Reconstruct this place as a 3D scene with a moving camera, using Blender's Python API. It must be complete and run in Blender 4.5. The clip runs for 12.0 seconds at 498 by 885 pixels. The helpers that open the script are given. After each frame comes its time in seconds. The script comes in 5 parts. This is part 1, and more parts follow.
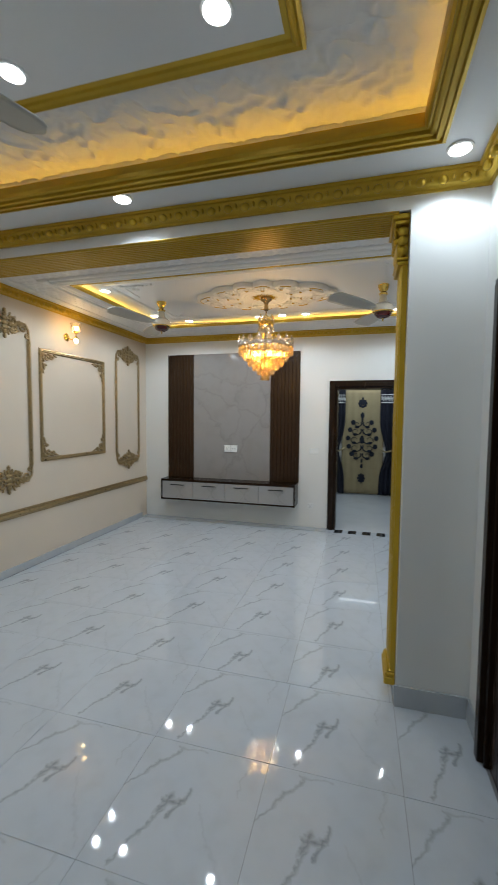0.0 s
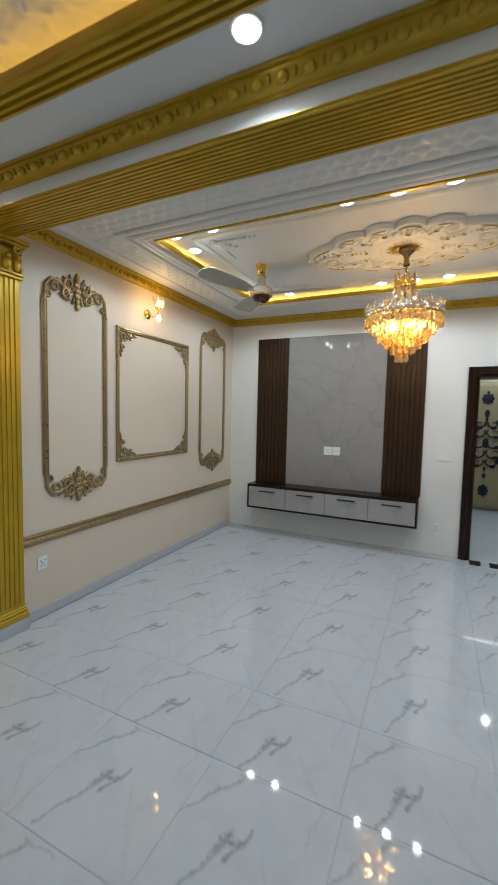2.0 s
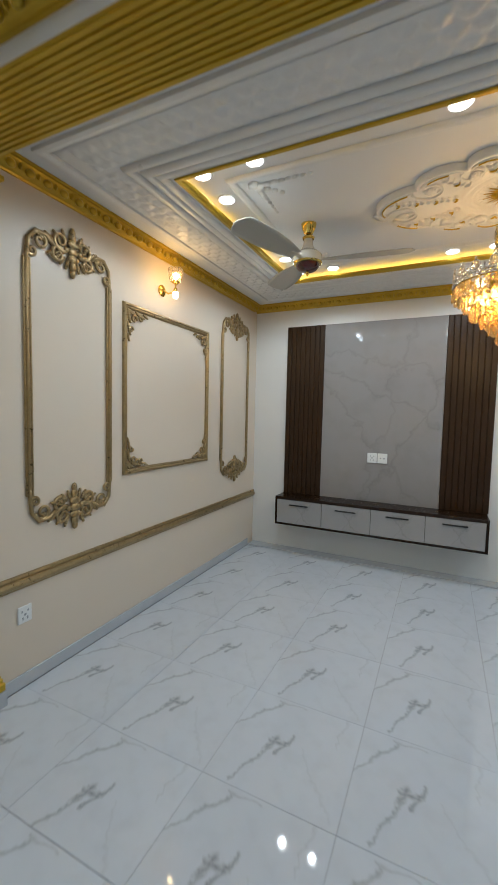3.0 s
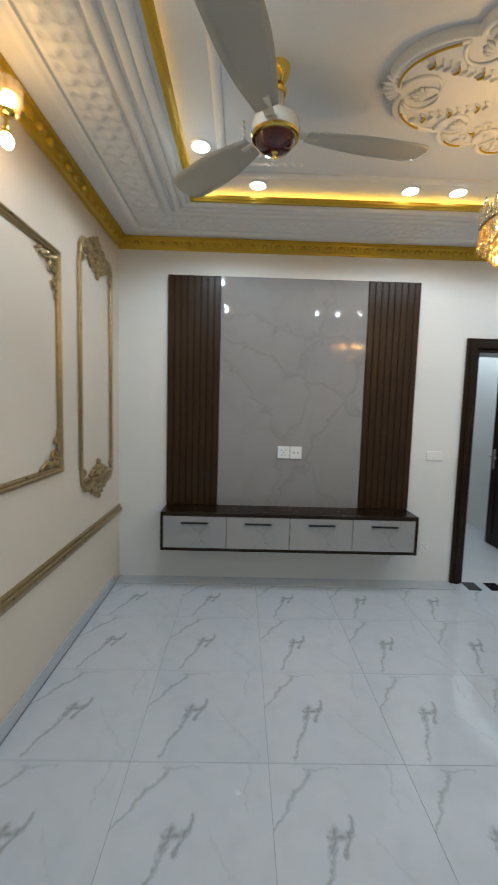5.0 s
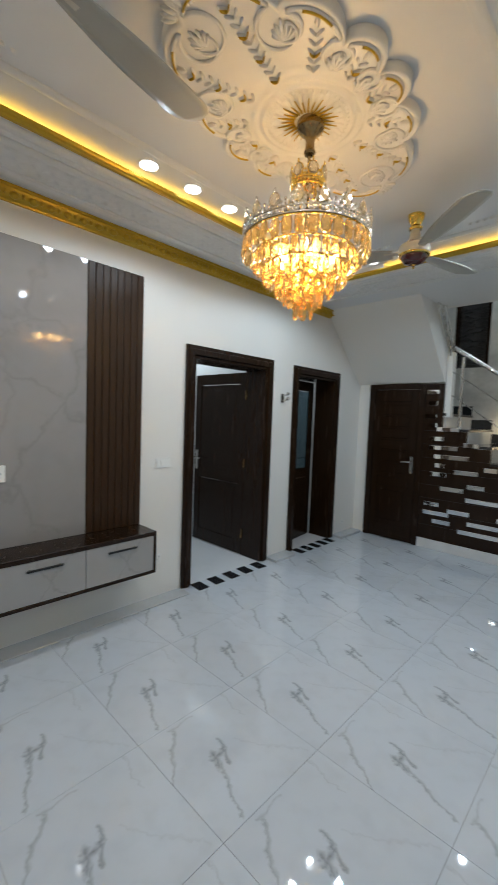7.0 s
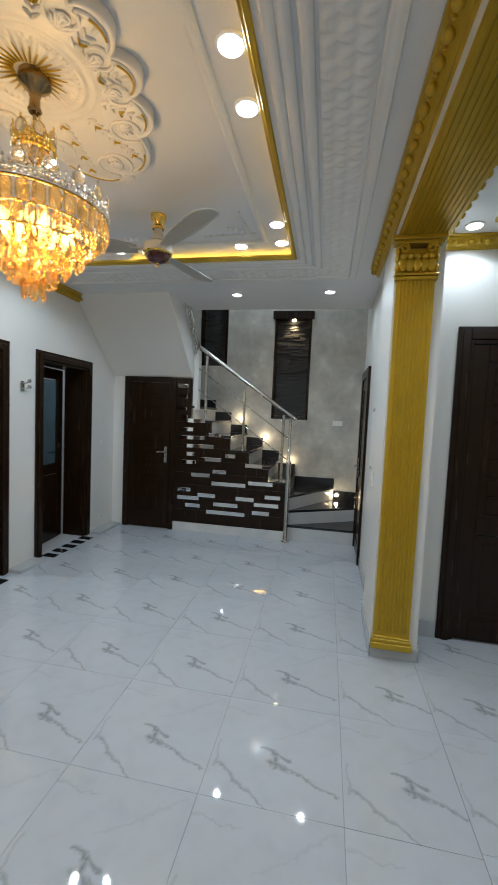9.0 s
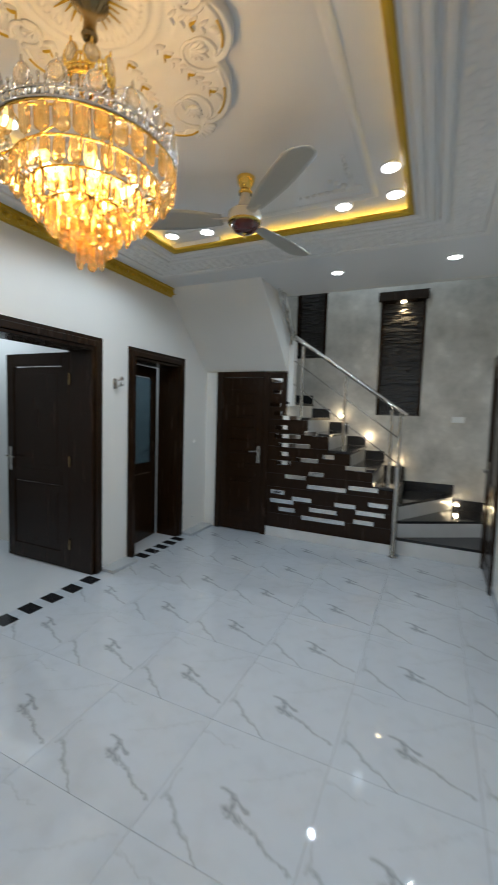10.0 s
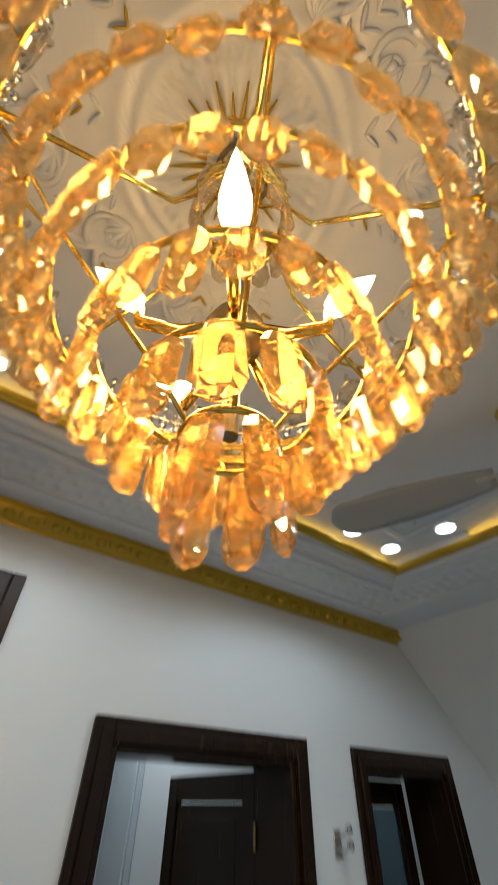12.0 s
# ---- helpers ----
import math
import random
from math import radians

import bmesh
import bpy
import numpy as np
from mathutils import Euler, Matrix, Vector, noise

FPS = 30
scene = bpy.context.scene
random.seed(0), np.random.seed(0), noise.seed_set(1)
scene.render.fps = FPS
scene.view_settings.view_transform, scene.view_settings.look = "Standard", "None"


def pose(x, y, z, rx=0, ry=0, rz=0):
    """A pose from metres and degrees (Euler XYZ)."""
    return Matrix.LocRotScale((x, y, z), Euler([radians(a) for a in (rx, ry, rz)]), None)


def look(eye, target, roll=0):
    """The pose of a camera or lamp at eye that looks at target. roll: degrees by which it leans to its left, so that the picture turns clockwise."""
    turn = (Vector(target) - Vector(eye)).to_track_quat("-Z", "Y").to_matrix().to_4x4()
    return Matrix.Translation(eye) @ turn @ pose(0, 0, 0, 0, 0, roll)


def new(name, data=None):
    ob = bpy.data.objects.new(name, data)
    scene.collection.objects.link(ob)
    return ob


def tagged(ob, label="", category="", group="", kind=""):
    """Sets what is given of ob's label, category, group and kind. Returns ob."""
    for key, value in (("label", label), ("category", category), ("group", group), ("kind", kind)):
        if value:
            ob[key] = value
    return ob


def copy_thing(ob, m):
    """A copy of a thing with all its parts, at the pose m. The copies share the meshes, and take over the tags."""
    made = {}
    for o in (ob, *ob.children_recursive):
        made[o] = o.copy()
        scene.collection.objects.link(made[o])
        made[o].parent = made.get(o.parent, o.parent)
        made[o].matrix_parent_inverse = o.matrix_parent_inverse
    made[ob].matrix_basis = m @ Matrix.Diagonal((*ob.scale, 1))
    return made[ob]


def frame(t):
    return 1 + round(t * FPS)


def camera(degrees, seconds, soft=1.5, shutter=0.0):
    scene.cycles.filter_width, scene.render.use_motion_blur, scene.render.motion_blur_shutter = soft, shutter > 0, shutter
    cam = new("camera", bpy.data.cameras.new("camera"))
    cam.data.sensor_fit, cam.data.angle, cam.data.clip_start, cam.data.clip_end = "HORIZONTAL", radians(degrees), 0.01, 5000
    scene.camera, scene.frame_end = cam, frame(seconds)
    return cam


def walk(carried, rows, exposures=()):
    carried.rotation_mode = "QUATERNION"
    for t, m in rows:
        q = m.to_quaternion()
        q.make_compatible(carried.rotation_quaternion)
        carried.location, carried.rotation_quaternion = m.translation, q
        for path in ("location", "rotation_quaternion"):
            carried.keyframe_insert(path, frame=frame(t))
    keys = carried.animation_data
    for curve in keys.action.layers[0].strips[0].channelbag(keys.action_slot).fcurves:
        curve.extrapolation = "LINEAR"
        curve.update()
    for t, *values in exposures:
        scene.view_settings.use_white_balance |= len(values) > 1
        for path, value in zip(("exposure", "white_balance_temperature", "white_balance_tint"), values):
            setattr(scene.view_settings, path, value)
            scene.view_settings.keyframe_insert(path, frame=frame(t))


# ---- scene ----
cam = camera(63.8, 12.0, shutter=0.4)
PATH = [
    (0, (0.154, 0.035, 1.653), (-0.379, 1.958, 1.529), 0.5),
    (0.5, (0.088, 0.122, 1.657), (-0.282, 2.082, 1.513), 1.0),
    (1, (-0.071, 0.294, 1.642), (-0.615, 2.212, 1.479), 1.3),
    (1.5, (-0.315, 0.551, 1.617), (-1.04, 2.409, 1.474), 1.3),
    (2, (-0.561, 0.869, 1.615), (-1.414, 2.673, 1.474), 1.3),
    (2.5, (-0.818, 1.18, 1.609), (-1.726, 2.956, 1.466), 1.2),
    (2.7, (-0.946, 1.294, 1.609), (-1.852, 3.072, 1.471), 1.2),
    (4.3, (-2.007, 2.169, 1.577), (-2.369, 4.128, 1.4), 1.9),
    (4.5, (-2.059, 2.241, 1.578), (-2.336, 4.214, 1.403), 1.5),
    (5, (-2.216, 2.509, 1.564), (-2.18, 4.5, 1.381), 1.6),
    (5.5, (-2.355, 2.751, 1.57), (-1.922, 4.696, 1.402), 1.8),
    (6, (-2.461, 2.932, 1.568), (-1.654, 4.755, 1.414), 1.9),
    (6.5, (-2.426, 3.07, 1.575), (-1.276, 4.7, 1.434), 1.9),
    (7, (-2.423, 3.139, 1.585), (-0.99, 4.528, 1.454), 2.1),
    (7.5, (-2.443, 3.166, 1.582), (-0.794, 4.291, 1.464), 1.9),
    (7.7, (-2.448, 3.162, 1.597), (-0.743, 4.2, 1.473), 2.1),
    (9.3, (-2.33, 3.068, 1.602), (-0.362, 3.4, 1.472), 2.5),
    (9.5, (-2.254, 3.069, 1.587), (-0.304, 3.491, 1.44), 2.2),
    (10, (-1.936, 3.191, 1.57), (-0.125, 4.027, 1.417), 1.8),
    (10.5, (-1.67, 3.431, 1.584), (-0.059, 4.617, 1.56), 1.3),
    (11, (-1.407, 3.697, 1.684), (-0.039, 5.107, 2.057), 1.4),
    (11.5, (-1.148, 3.923, 1.808), (-0.031, 5.345, 2.661), 2.3),
    (12, (-0.996, 4.126, 1.928), (-0.086, 5.292, 3.275), 0.6),
]
walk(cam, [(t, look(eye, target, roll)) for t, eye, target, roll in PATH],
     exposures=[(0.0, -0.14), (10.0, -0.14), (11.0, -0.2), (11.5, -0.25), (12.0, -0.8)])

# ---- world and lights ----
world = bpy.data.worlds.new("world")
scene.world = world
world.use_nodes = True
world.node_tree.nodes["Background"].inputs[0].default_value = (0.55, 0.65, 0.8, 1)
world.node_tree.nodes["Background"].inputs[1].default_value = 0.02

# ceiling downlights: (x, y, z of the ceiling that carries it)
TRAY_Z, BORDER_Z = 2.985, 2.93
DOWN_TRAY = [(x, y) for y in (3.505, 5.225) for x in (-2.485, -2.155, -1.165, -0.854, -0.545, 0.544, 0.85)] + \
            [(-2.485, 3.795), (-2.485, 4.858), (0.885, 3.84), (0.885, 4.915)]
DOWN_HALL = [(1.98, 4.12), (1.93, 3.12)]
DOWN_FRONT = [(0.575, 2.19), (-1.22, 2.17), (-3.08, 2.19), (0.575, 0.6), (-3.08, 0.6)]
DOWN_FRONT_IN = [(-0.36, 1.42), (-1.26, 1.44), (-2.16, 1.42)]
POWER, COOL = 10.2, (0.725, 0.88, 1.01)
WARM = (1.0, 0.60, 0.21)


def spot(x, y, z, power, angle=168):
    data = bpy.data.lights.new("spot_lamp", "SPOT")
    data.energy, data.color, data.spot_size, data.spot_blend, data.shadow_soft_size = power, COOL, radians(angle), 0.4, 0.03
    new("spot_lamp", data).matrix_world = pose(x, y, z)


def bulb_lamp(x, y, z, power, color=WARM, size=0.03):
    data = bpy.data.lights.new("bulb_lamp", "POINT")
    data.energy, data.color, data.shadow_soft_size = power, color, size
    new("bulb_lamp", data).location = (x, y, z)


for x, y in DOWN_TRAY:
    spot(x, y, 2.925, POWER)
for x, y in DOWN_HALL:
    spot(x, y, BORDER_Z - 0.03, POWER)
for x, y in DOWN_FRONT:
    spot(x, y, BORDER_Z - 0.03, POWER * 1.25, 140)
for x, y in DOWN_FRONT_IN:
    spot(x, y, 3.0, POWER)
spot(0.3, 7.6, 2.9, 60, 170)      # unseen lamp, added to brighten the bedroom
spot(3.2, 4.0, 4.5, 42, 170)      # unseen lamp, added to lift the stair's back wall
spot(1.8, 7.2, 2.5, 11, 170)       # washroom lamp
CH = (-0.857, 4.332)                # chandelier axis
for k in range(5):
    a = k * 2 * math.pi / 5 + 0.3
    bulb_lamp(CH[0] + 0.10 * math.cos(a), CH[1] + 0.10 * math.sin(a), 2.335, 2.3)
bulb_lamp(CH[0], CH[1], 2.22, 0.7)


# ---- materials ----
def mat(name, col, rough=0.5, metal=0.0, var=0.08, scale=5.0, bump=0.05, bscale=90.0, stretch=(1, 1, 1), col2=None, coat=0.0, rvar=0.08, spec=0.5):
    """Principled surface with broad and fine variation and fine relief."""
    m = bpy.data.materials.new(name)
    m.use_nodes = True
    n, l = m.node_tree.nodes, m.node_tree.links
    b = n["Principled BSDF"]
    tc = n.new("ShaderNodeTexCoord")
    mp = n.new("ShaderNodeMapping")
    mp.inputs["Scale"].default_value = stretch
    l.new(tc.outputs["Object"], mp.inputs[0])
    big, fine = n.new("ShaderNodeTexNoise"), n.new("ShaderNodeTexNoise")
    big.inputs["Scale"].default_value, fine.inputs["Scale"].default_value = scale, bscale
    big.inputs["Detail"].default_value = 6
    fine.inputs["Detail"].default_value = 4
    l.new(mp.outputs[0], big.inputs[0]), l.new(mp.outputs[0], fine.inputs[0])
    mix = n.new("ShaderNodeMix")
    mix.data_type = "RGBA"
    c2 = col2 or tuple(min(1, c * (1 + var * 2)) for c in col)
    c1 = col if col2 else tuple(c * (1 - var) for c in col)
    mix.inputs[6].default_value, mix.inputs[7].default_value = (*c1, 1), (*c2, 1)
    add = n.new("ShaderNodeMath")
    add.operation = "MULTIPLY_ADD"
    add.inputs[1].default_value = 0.35
    l.new(fine.outputs[0], add.inputs[0])
    sub = n.new("ShaderNodeMath")
    sub.operation = "SUBTRACT"
    l.new(big.outputs[0], sub.inputs[0])
    sub.inputs[1].default_value = 0.17
    l.new(sub.outputs[0], add.inputs[2])
    l.new(add.outputs[0], mix.inputs[0])
    l.new(mix.outputs[2], b.inputs["Base Color"])
    rr = n.new("ShaderNodeMapRange")
    rr.inputs[3].default_value, rr.inputs[4].default_value = max(0.02, rough - rvar), min(1, rough + rvar)
    l.new(big.outputs[0], rr.inputs[0])
    l.new(rr.outputs[0], b.inputs["Roughness"])
    b.inputs["Metallic"].default_value = metal
    b.inputs["Specular IOR Level"].default_value = spec
    b.inputs["Coat Weight"].default_value = coat
    if bump:
        bp = n.new("ShaderNodeBump")
        bp.inputs["Strength"].default_value, bp.inputs["Distance"].default_value = bump, 0.004
        l.new(fine.outputs[0], bp.inputs["Height"])
        l.new(bp.outputs[0], b.inputs["Normal"])
    return m


def emitter(name, col, strength):
    m = bpy.data.materials.new(name)
    m.use_nodes = True
    b = m.node_tree.nodes["Principled BSDF"]
    b.inputs["Base Color"].default_value = (0.8, 0.8, 0.8, 1)
    b.inputs["Emission Color"].default_value = (*col, 1)
    b.inputs["Emission Strength"].default_value = strength
    return m


def marble(name, base, dark, smudge, rough, veins, width, warp=0.16, scale=2.2, upright=False):
    """Polished slab: warped thin veins across the slab, and one darker smudge at its middle."""
    m = bpy.data.materials.new(name)
    m.use_nodes = True
    n, l = m.node_tree.nodes, m.node_tree.links
    b = n["Principled BSDF"]
    tc = n.new("ShaderNodeTexCoord")
    sep = n.new("ShaderNodeSeparateXYZ")
    l.new(tc.outputs["Object"], sep.inputs[0])
    ns = n.new("ShaderNodeTexNoise")
    ns.inputs["Scale"].default_value, ns.inputs["Detail"].default_value = scale * 2.2, 5
    l.new(tc.outputs["Object"], ns.inputs[0])
    fine = n.new("ShaderNodeTexNoise")
    fine.inputs["Scale"].default_value, fine.inputs["Detail"].default_value = 26, 6
    l.new(tc.outputs["Object"], fine.inputs[0])

    def op(kind, a, c, c3=None):
        q = n.new("ShaderNodeMath")
        q.operation = kind
        for i, v in enumerate((a, c, c3)):
            if v is None:
                continue
            if isinstance(v, (int, float)):
                q.inputs[i].default_value = v
            else:
                l.new(v, q.inputs[i])
        return q.outputs[0]
    ua, ub = (op("ADD", sep.outputs[0], sep.outputs[1]), sep.outputs[2]) if upright else (sep.outputs[0], sep.outputs[1])
    w = op("MULTIPLY", op("SUBTRACT", ns.outputs[0], 0.5), warp * 4)
    wf = op("MULTIPLY", op("SUBTRACT", fine.outputs[0], 0.5), 0.05)
    total = None
    for ax, ay, off, strength in veins:
        d = op("ADD", op("MULTIPLY", ua, ax), op("MULTIPLY", ub, ay))
        d = op("ABSOLUTE", op("ADD", op("ADD", d, w), op("ADD", wf, off)), 0)
        v = op("MULTIPLY", op("POWER", op("MAXIMUM", op("SUBTRACT", 1.0, op("DIVIDE", d, width)), 0), 1.5), strength)
        total = v if total is None else op("MAXIMUM", total, v)
    total = op("MULTIPLY", total, op("MULTIPLY_ADD", fine.outputs[0], 1.3, 0.2))
    if smudge:
        # crossed short strokes, like an H
        sx, sy = sep.outputs[0], sep.outputs[1]
        for px, py, rx, ry, shear in ((-0.028, 0.0, 0.017, 0.07, 0.35), (0.032, 0.02, 0.015, 0.075, 0.35), (0.0, 0.005, 0.06, 0.014, 0.0)):
            dx = op("DIVIDE", op("SUBTRACT", op("SUBTRACT", sx, op("MULTIPLY", sy, shear)), px), rx)
            dy = op("DIVIDE", op("SUBTRACT", sy, py), ry)
            dx = op("ADD", dx, op("MULTIPLY", wf, 40))
            r2 = op("ADD", op("MULTIPLY", dx, dx), op("MULTIPLY", dy, dy))
            blob = op("MULTIPLY", op("MAXIMUM", op("SUBTRACT", 1.0, op("MULTIPLY", r2, 0.5)), 0), smudge)
            total = op("MAXIMUM", total, blob)
    # faint clouds
    total = op("MINIMUM", op("ADD", total, op("MULTIPLY", op("MAXIMUM", op("SUBTRACT", ns.outputs[0], 0.48), 0), 0.7)), 1.0)
    mix = n.new("ShaderNodeMix")
    mix.data_type = "RGBA"
    mix.inputs[6].default_value, mix.inputs[7].default_value = (*base, 1), (*dark, 1)
    l.new(total, mix.inputs[0])
    l.new(mix.outputs[2], b.inputs["Base Color"])
    b.inputs["Roughness"].default_value = rough
    b.inputs["Specular IOR Level"].default_value = 0.5
    bp = n.new("ShaderNodeBump")
    bp.inputs["Strength"].default_value, bp.inputs["Distance"].default_value = 0.03, 0.002
    l.new(ns.outputs[0], bp.inputs["Height"])
    l.new(bp.outputs[0], b.inputs["Normal"])
    return m


def printed_tile():
    """Polished white porcelain: the same printed veins and H-like smudge on every tile."""
    m = bpy.data.materials.new("polished_marble_tile")
    m.use_nodes = True
    n, l = m.node_tree.nodes, m.node_tree.links
    b = n["Principled BSDF"]
    tc = n.new("ShaderNodeTexCoord")
    info = n.new("ShaderNodeObjectInfo")

    def op(kind, a, c=0.0, c3=None):
        q = n.new("ShaderNodeMath")
        q.operation = kind
        for i, v in enumerate((a, c, c3)):
            if isinstance(v, (int, float)):
                q.inputs[i].default_value = v
            elif v is not None:
                l.new(v, q.inputs[i])
        return q.outputs[0]

    def noise_tex(scale, detail):
        q = n.new("ShaderNodeTexNoise")
        q.inputs["Scale"].default_value, q.inputs["Detail"].default_value = scale, detail
        l.new(tc.outputs["Object"], q.inputs[0])
        return q
    sep, wsep = n.new("ShaderNodeSeparateXYZ"), n.new("ShaderNodeSeparateColor")
    l.new(tc.outputs["Object"], sep.inputs[0])
    coarse, fine = noise_tex(9, 3), noise_tex(45, 5)
    l.new(coarse.outputs["Color"], wsep.inputs[0])
    x = op("ADD", sep.outputs[0], op("MULTIPLY", op("SUBTRACT", wsep.outputs[0], 0.5), 0.10))
    y = op("ADD", sep.outputs[1], op("MULTIPLY", op("SUBTRACT", wsep.outputs[1], 0.5), 0.08))
    x = op("ADD", x, op("MULTIPLY", op("SUBTRACT", fine.outputs[0], 0.5), 0.035))
    total = None
    for x0, y0, x1, y1, w, s in ((-0.09, -0.04, -0.19, -0.29, 0.013, 0.42), (-0.12, 0.27, -0.30, 0.03, 0.013, 0.38), (-0.14, 0.28, 0.0, 0.27, 0.010, 0.22), (0.22, 0.30, 0.20, 0.10, 0.008, 0.16), (0.05, 0.02, 0.28, -0.27, 0.009, 0.10),
                                 (-0.11, -0.05, -0.065, 0.03, 0.020, 0.55), (-0.045, -0.055, -0.005, 0.075, 0.018, 0.55), (-0.10, -0.005, -0.02, 0.012, 0.018, 0.55)):
        dx, dy = x1 - x0, y1 - y0
        q = dx * dx + dy * dy
        ux, uy = op("SUBTRACT", x, x0), op("SUBTRACT", y, y0)
        t = op("MINIMUM", op("MAXIMUM", op("DIVIDE", op("ADD", op("MULTIPLY", ux, dx), op("MULTIPLY", uy, dy)), q), 0.0), 1.0)
        ex, ey = op("SUBTRACT", ux, op("MULTIPLY", t, dx)), op("SUBTRACT", uy, op("MULTIPLY", t, dy))
        d = op("SQRT", op("ADD", op("MULTIPLY", ex, ex), op("MULTIPLY", ey, ey)))
        v = op("MULTIPLY", op("MAXIMUM", op("SUBTRACT", 1.0, op("DIVIDE", d, w)), 0.0), s)
        total = v if total is None else op("MAXIMUM", total, v)
    total = op("MULTIPLY", total, op("MULTIPLY_ADD", fine.outputs[0], 1.6, 0.2))
    cloud = op("MULTIPLY", op("MAXIMUM", op("SUBTRACT", coarse.outputs[0], 0.46), 0.0), 0.30)
    total = op("MINIMUM", op("ADD", op("ADD", total, cloud), op("MULTIPLY", info.outputs["Random"], 0.03)), 1.0)
    mix = n.new("ShaderNodeMix")
    mix.data_type = "RGBA"
    mix.inputs[6].default_value, mix.inputs[7].default_value = (0.55, 0.59, 0.64, 1), (0.14, 0.14, 0.145, 1)
    l.new(total, mix.inputs[0])
    l.new(mix.outputs[2], b.inputs["Base Color"])
    l.new(op("MULTIPLY_ADD", fine.outputs[0], 0.02, 0.02), b.inputs["Roughness"])
    bp = n.new("ShaderNodeBump")
    bp.inputs["Strength"].default_value, bp.inputs["Distance"].default_value = 0.02, 0.002
    l.new(coarse.outputs[0], bp.inputs["Height"])
    l.new(bp.outputs[0], b.inputs["Normal"])
    return m


WHITE = mat("white_wall_paint", (0.74, 0.73, 0.70), 0.45, var=0.02, scale=2, bump=0.05, bscale=160)
CREAM = mat("cream_wall_paint", (0.67, 0.575, 0.465), 0.42, var=0.02, scale=2, bump=0.05, bscale=160)
CEIL = mat("ceiling_paint", (0.72, 0.72, 0.72), 0.4, var=0.02, scale=3, bump=0.03, bscale=120)
PLASTER = mat("satin_plaster", (0.74, 0.73, 0.71), 0.32, var=0.03, scale=8, bump=0.06, bscale=110)
GOLD = mat("gold_paint", (0.50, 0.32, 0.022), 0.32, metal=0.4, var=0.10, scale=7, bump=0.06, bscale=60)
BRONZE = mat("aged_bronze", (0.30, 0.22, 0.11), 0.24, metal=1.0, var=0.15, bump=0.0)
BRASS = mat("polished_brass", (0.80, 0.56, 0.14), 0.16, metal=1.0, var=0.05, bump=0.0)
ANTIQUE = mat("antique_gold", (0.33, 0.235, 0.115), 0.30, metal=0.7, var=0.25, scale=30, bump=0.15, bscale=120)
DARKWOOD = mat("dark_walnut_veneer", (0.0098, 0.0042, 0.0017), 0.25, var=0.2, scale=4, bump=0.03, bscale=30, stretch=(7, 7, 0.6), col2=(0.024, 0.0105, 0.004), spec=0.25)
SLATWOOD = mat("dark_slat_veneer", (0.020, 0.0092, 0.0034), 0.36, var=0.2, scale=5, bump=0.04, bscale=40, stretch=(9, 9, 0.5), col2=(0.046, 0.021, 0.008), spec=0.25)
GRANITE = mat("black_granite", (0.010, 0.010, 0.011), 0.08, var=0.3, scale=40, bump=0.0, bscale=200, col2=(0.03, 0.03, 0.033))
GREYSTONE = mat("grey_marble_skirting", (0.46, 0.48, 0.50), 0.15, var=0.08, scale=6, bump=0.02)
BLOCK = mat("light_marble_riser", (0.60, 0.61, 0.62), 0.15, var=0.08, scale=6, bump=0.02)
LEDGE = mat("dark_ledge_stone", (0.018, 0.017, 0.017), 0.55, var=0.3, scale=18, bump=0.4, bscale=50, col2=(0.055, 0.05, 0.048))
BEIGE = mat("beige_marble_wall", (0.30, 0.28, 0.25), 0.25, scale=3.2, bump=0.02, bscale=14, col2=(0.80, 0.77, 0.70))
STEEL = mat("stainless_steel", (0.62, 0.60, 0.57), 0.16, metal=1.0, var=0.04, bump=0.0)
FANBODY = mat("cream_enamel", (0.62, 0.58, 0.50), 0.25, var=0.03, bump=0.0, coat=0.4)
BLADE = mat("fan_blade_paint", (0.38, 0.37, 0.33), 0.35, var=0.05, bump=0.02)
OXBLOOD = mat("oxblood_gloss", (0.06, 0.006, 0.004), 0.08, var=0.2, scale=20, bump=0.0, coat=0.6)
PLASTIC = mat("white_plastic", (0.78, 0.78, 0.76), 0.3, var=0.02, bump=0.0)
GREYPLASTIC = mat("grey_plastic", (0.33, 0.34, 0.35), 0.35, var=0.03, bump=0.0)
BLACK = mat("black_metal", (0.012, 0.012, 0.012), 0.35, metal=0.3, var=0.1, bump=0.0)
NAVY = mat("navy_velvet", (0.008, 0.010, 0.020), 0.8, var=0.25, scale=12, bump=0.2, bscale=200)
TAN = mat("tan_curtain", (0.33, 0.26, 0.14), 0.75, var=0.1, scale=10, bump=0.2, bscale=220)
WARDROBE = mat("pale_wardrobe_laminate", (0.55, 0.57, 0.58), 0.3, var=0.03, bump=0.0)
GROUT = mat("grey_grout", (0.20, 0.20, 0.21), 0.7, var=0.15, scale=20, bump=0.1)
TILE = printed_tile()
PLAINTILE = marble("plain_white_tile", (0.66, 0.68, 0.70), (0.40, 0.41, 0.43), 0, 0.06, [(1, 0.4, 0.5, 0.4)], 0.03, 0.1, 1.2)
SLAB = marble("grey_marble_panel", (0.285, 0.267, 0.262), (0.15, 0.138, 0.132), 0, 0.03,
              [(0.5, 1.0, -1.85, 0.28), (1.0, 0.75, -0.9, 0.25), (1.0, -0.6, 0.55, 0.30), (0.25, 1.0, -2.2, 0.22), (1.0, -0.25, 0.35, 0.22)], 0.045, 0.13, 2.0, True)
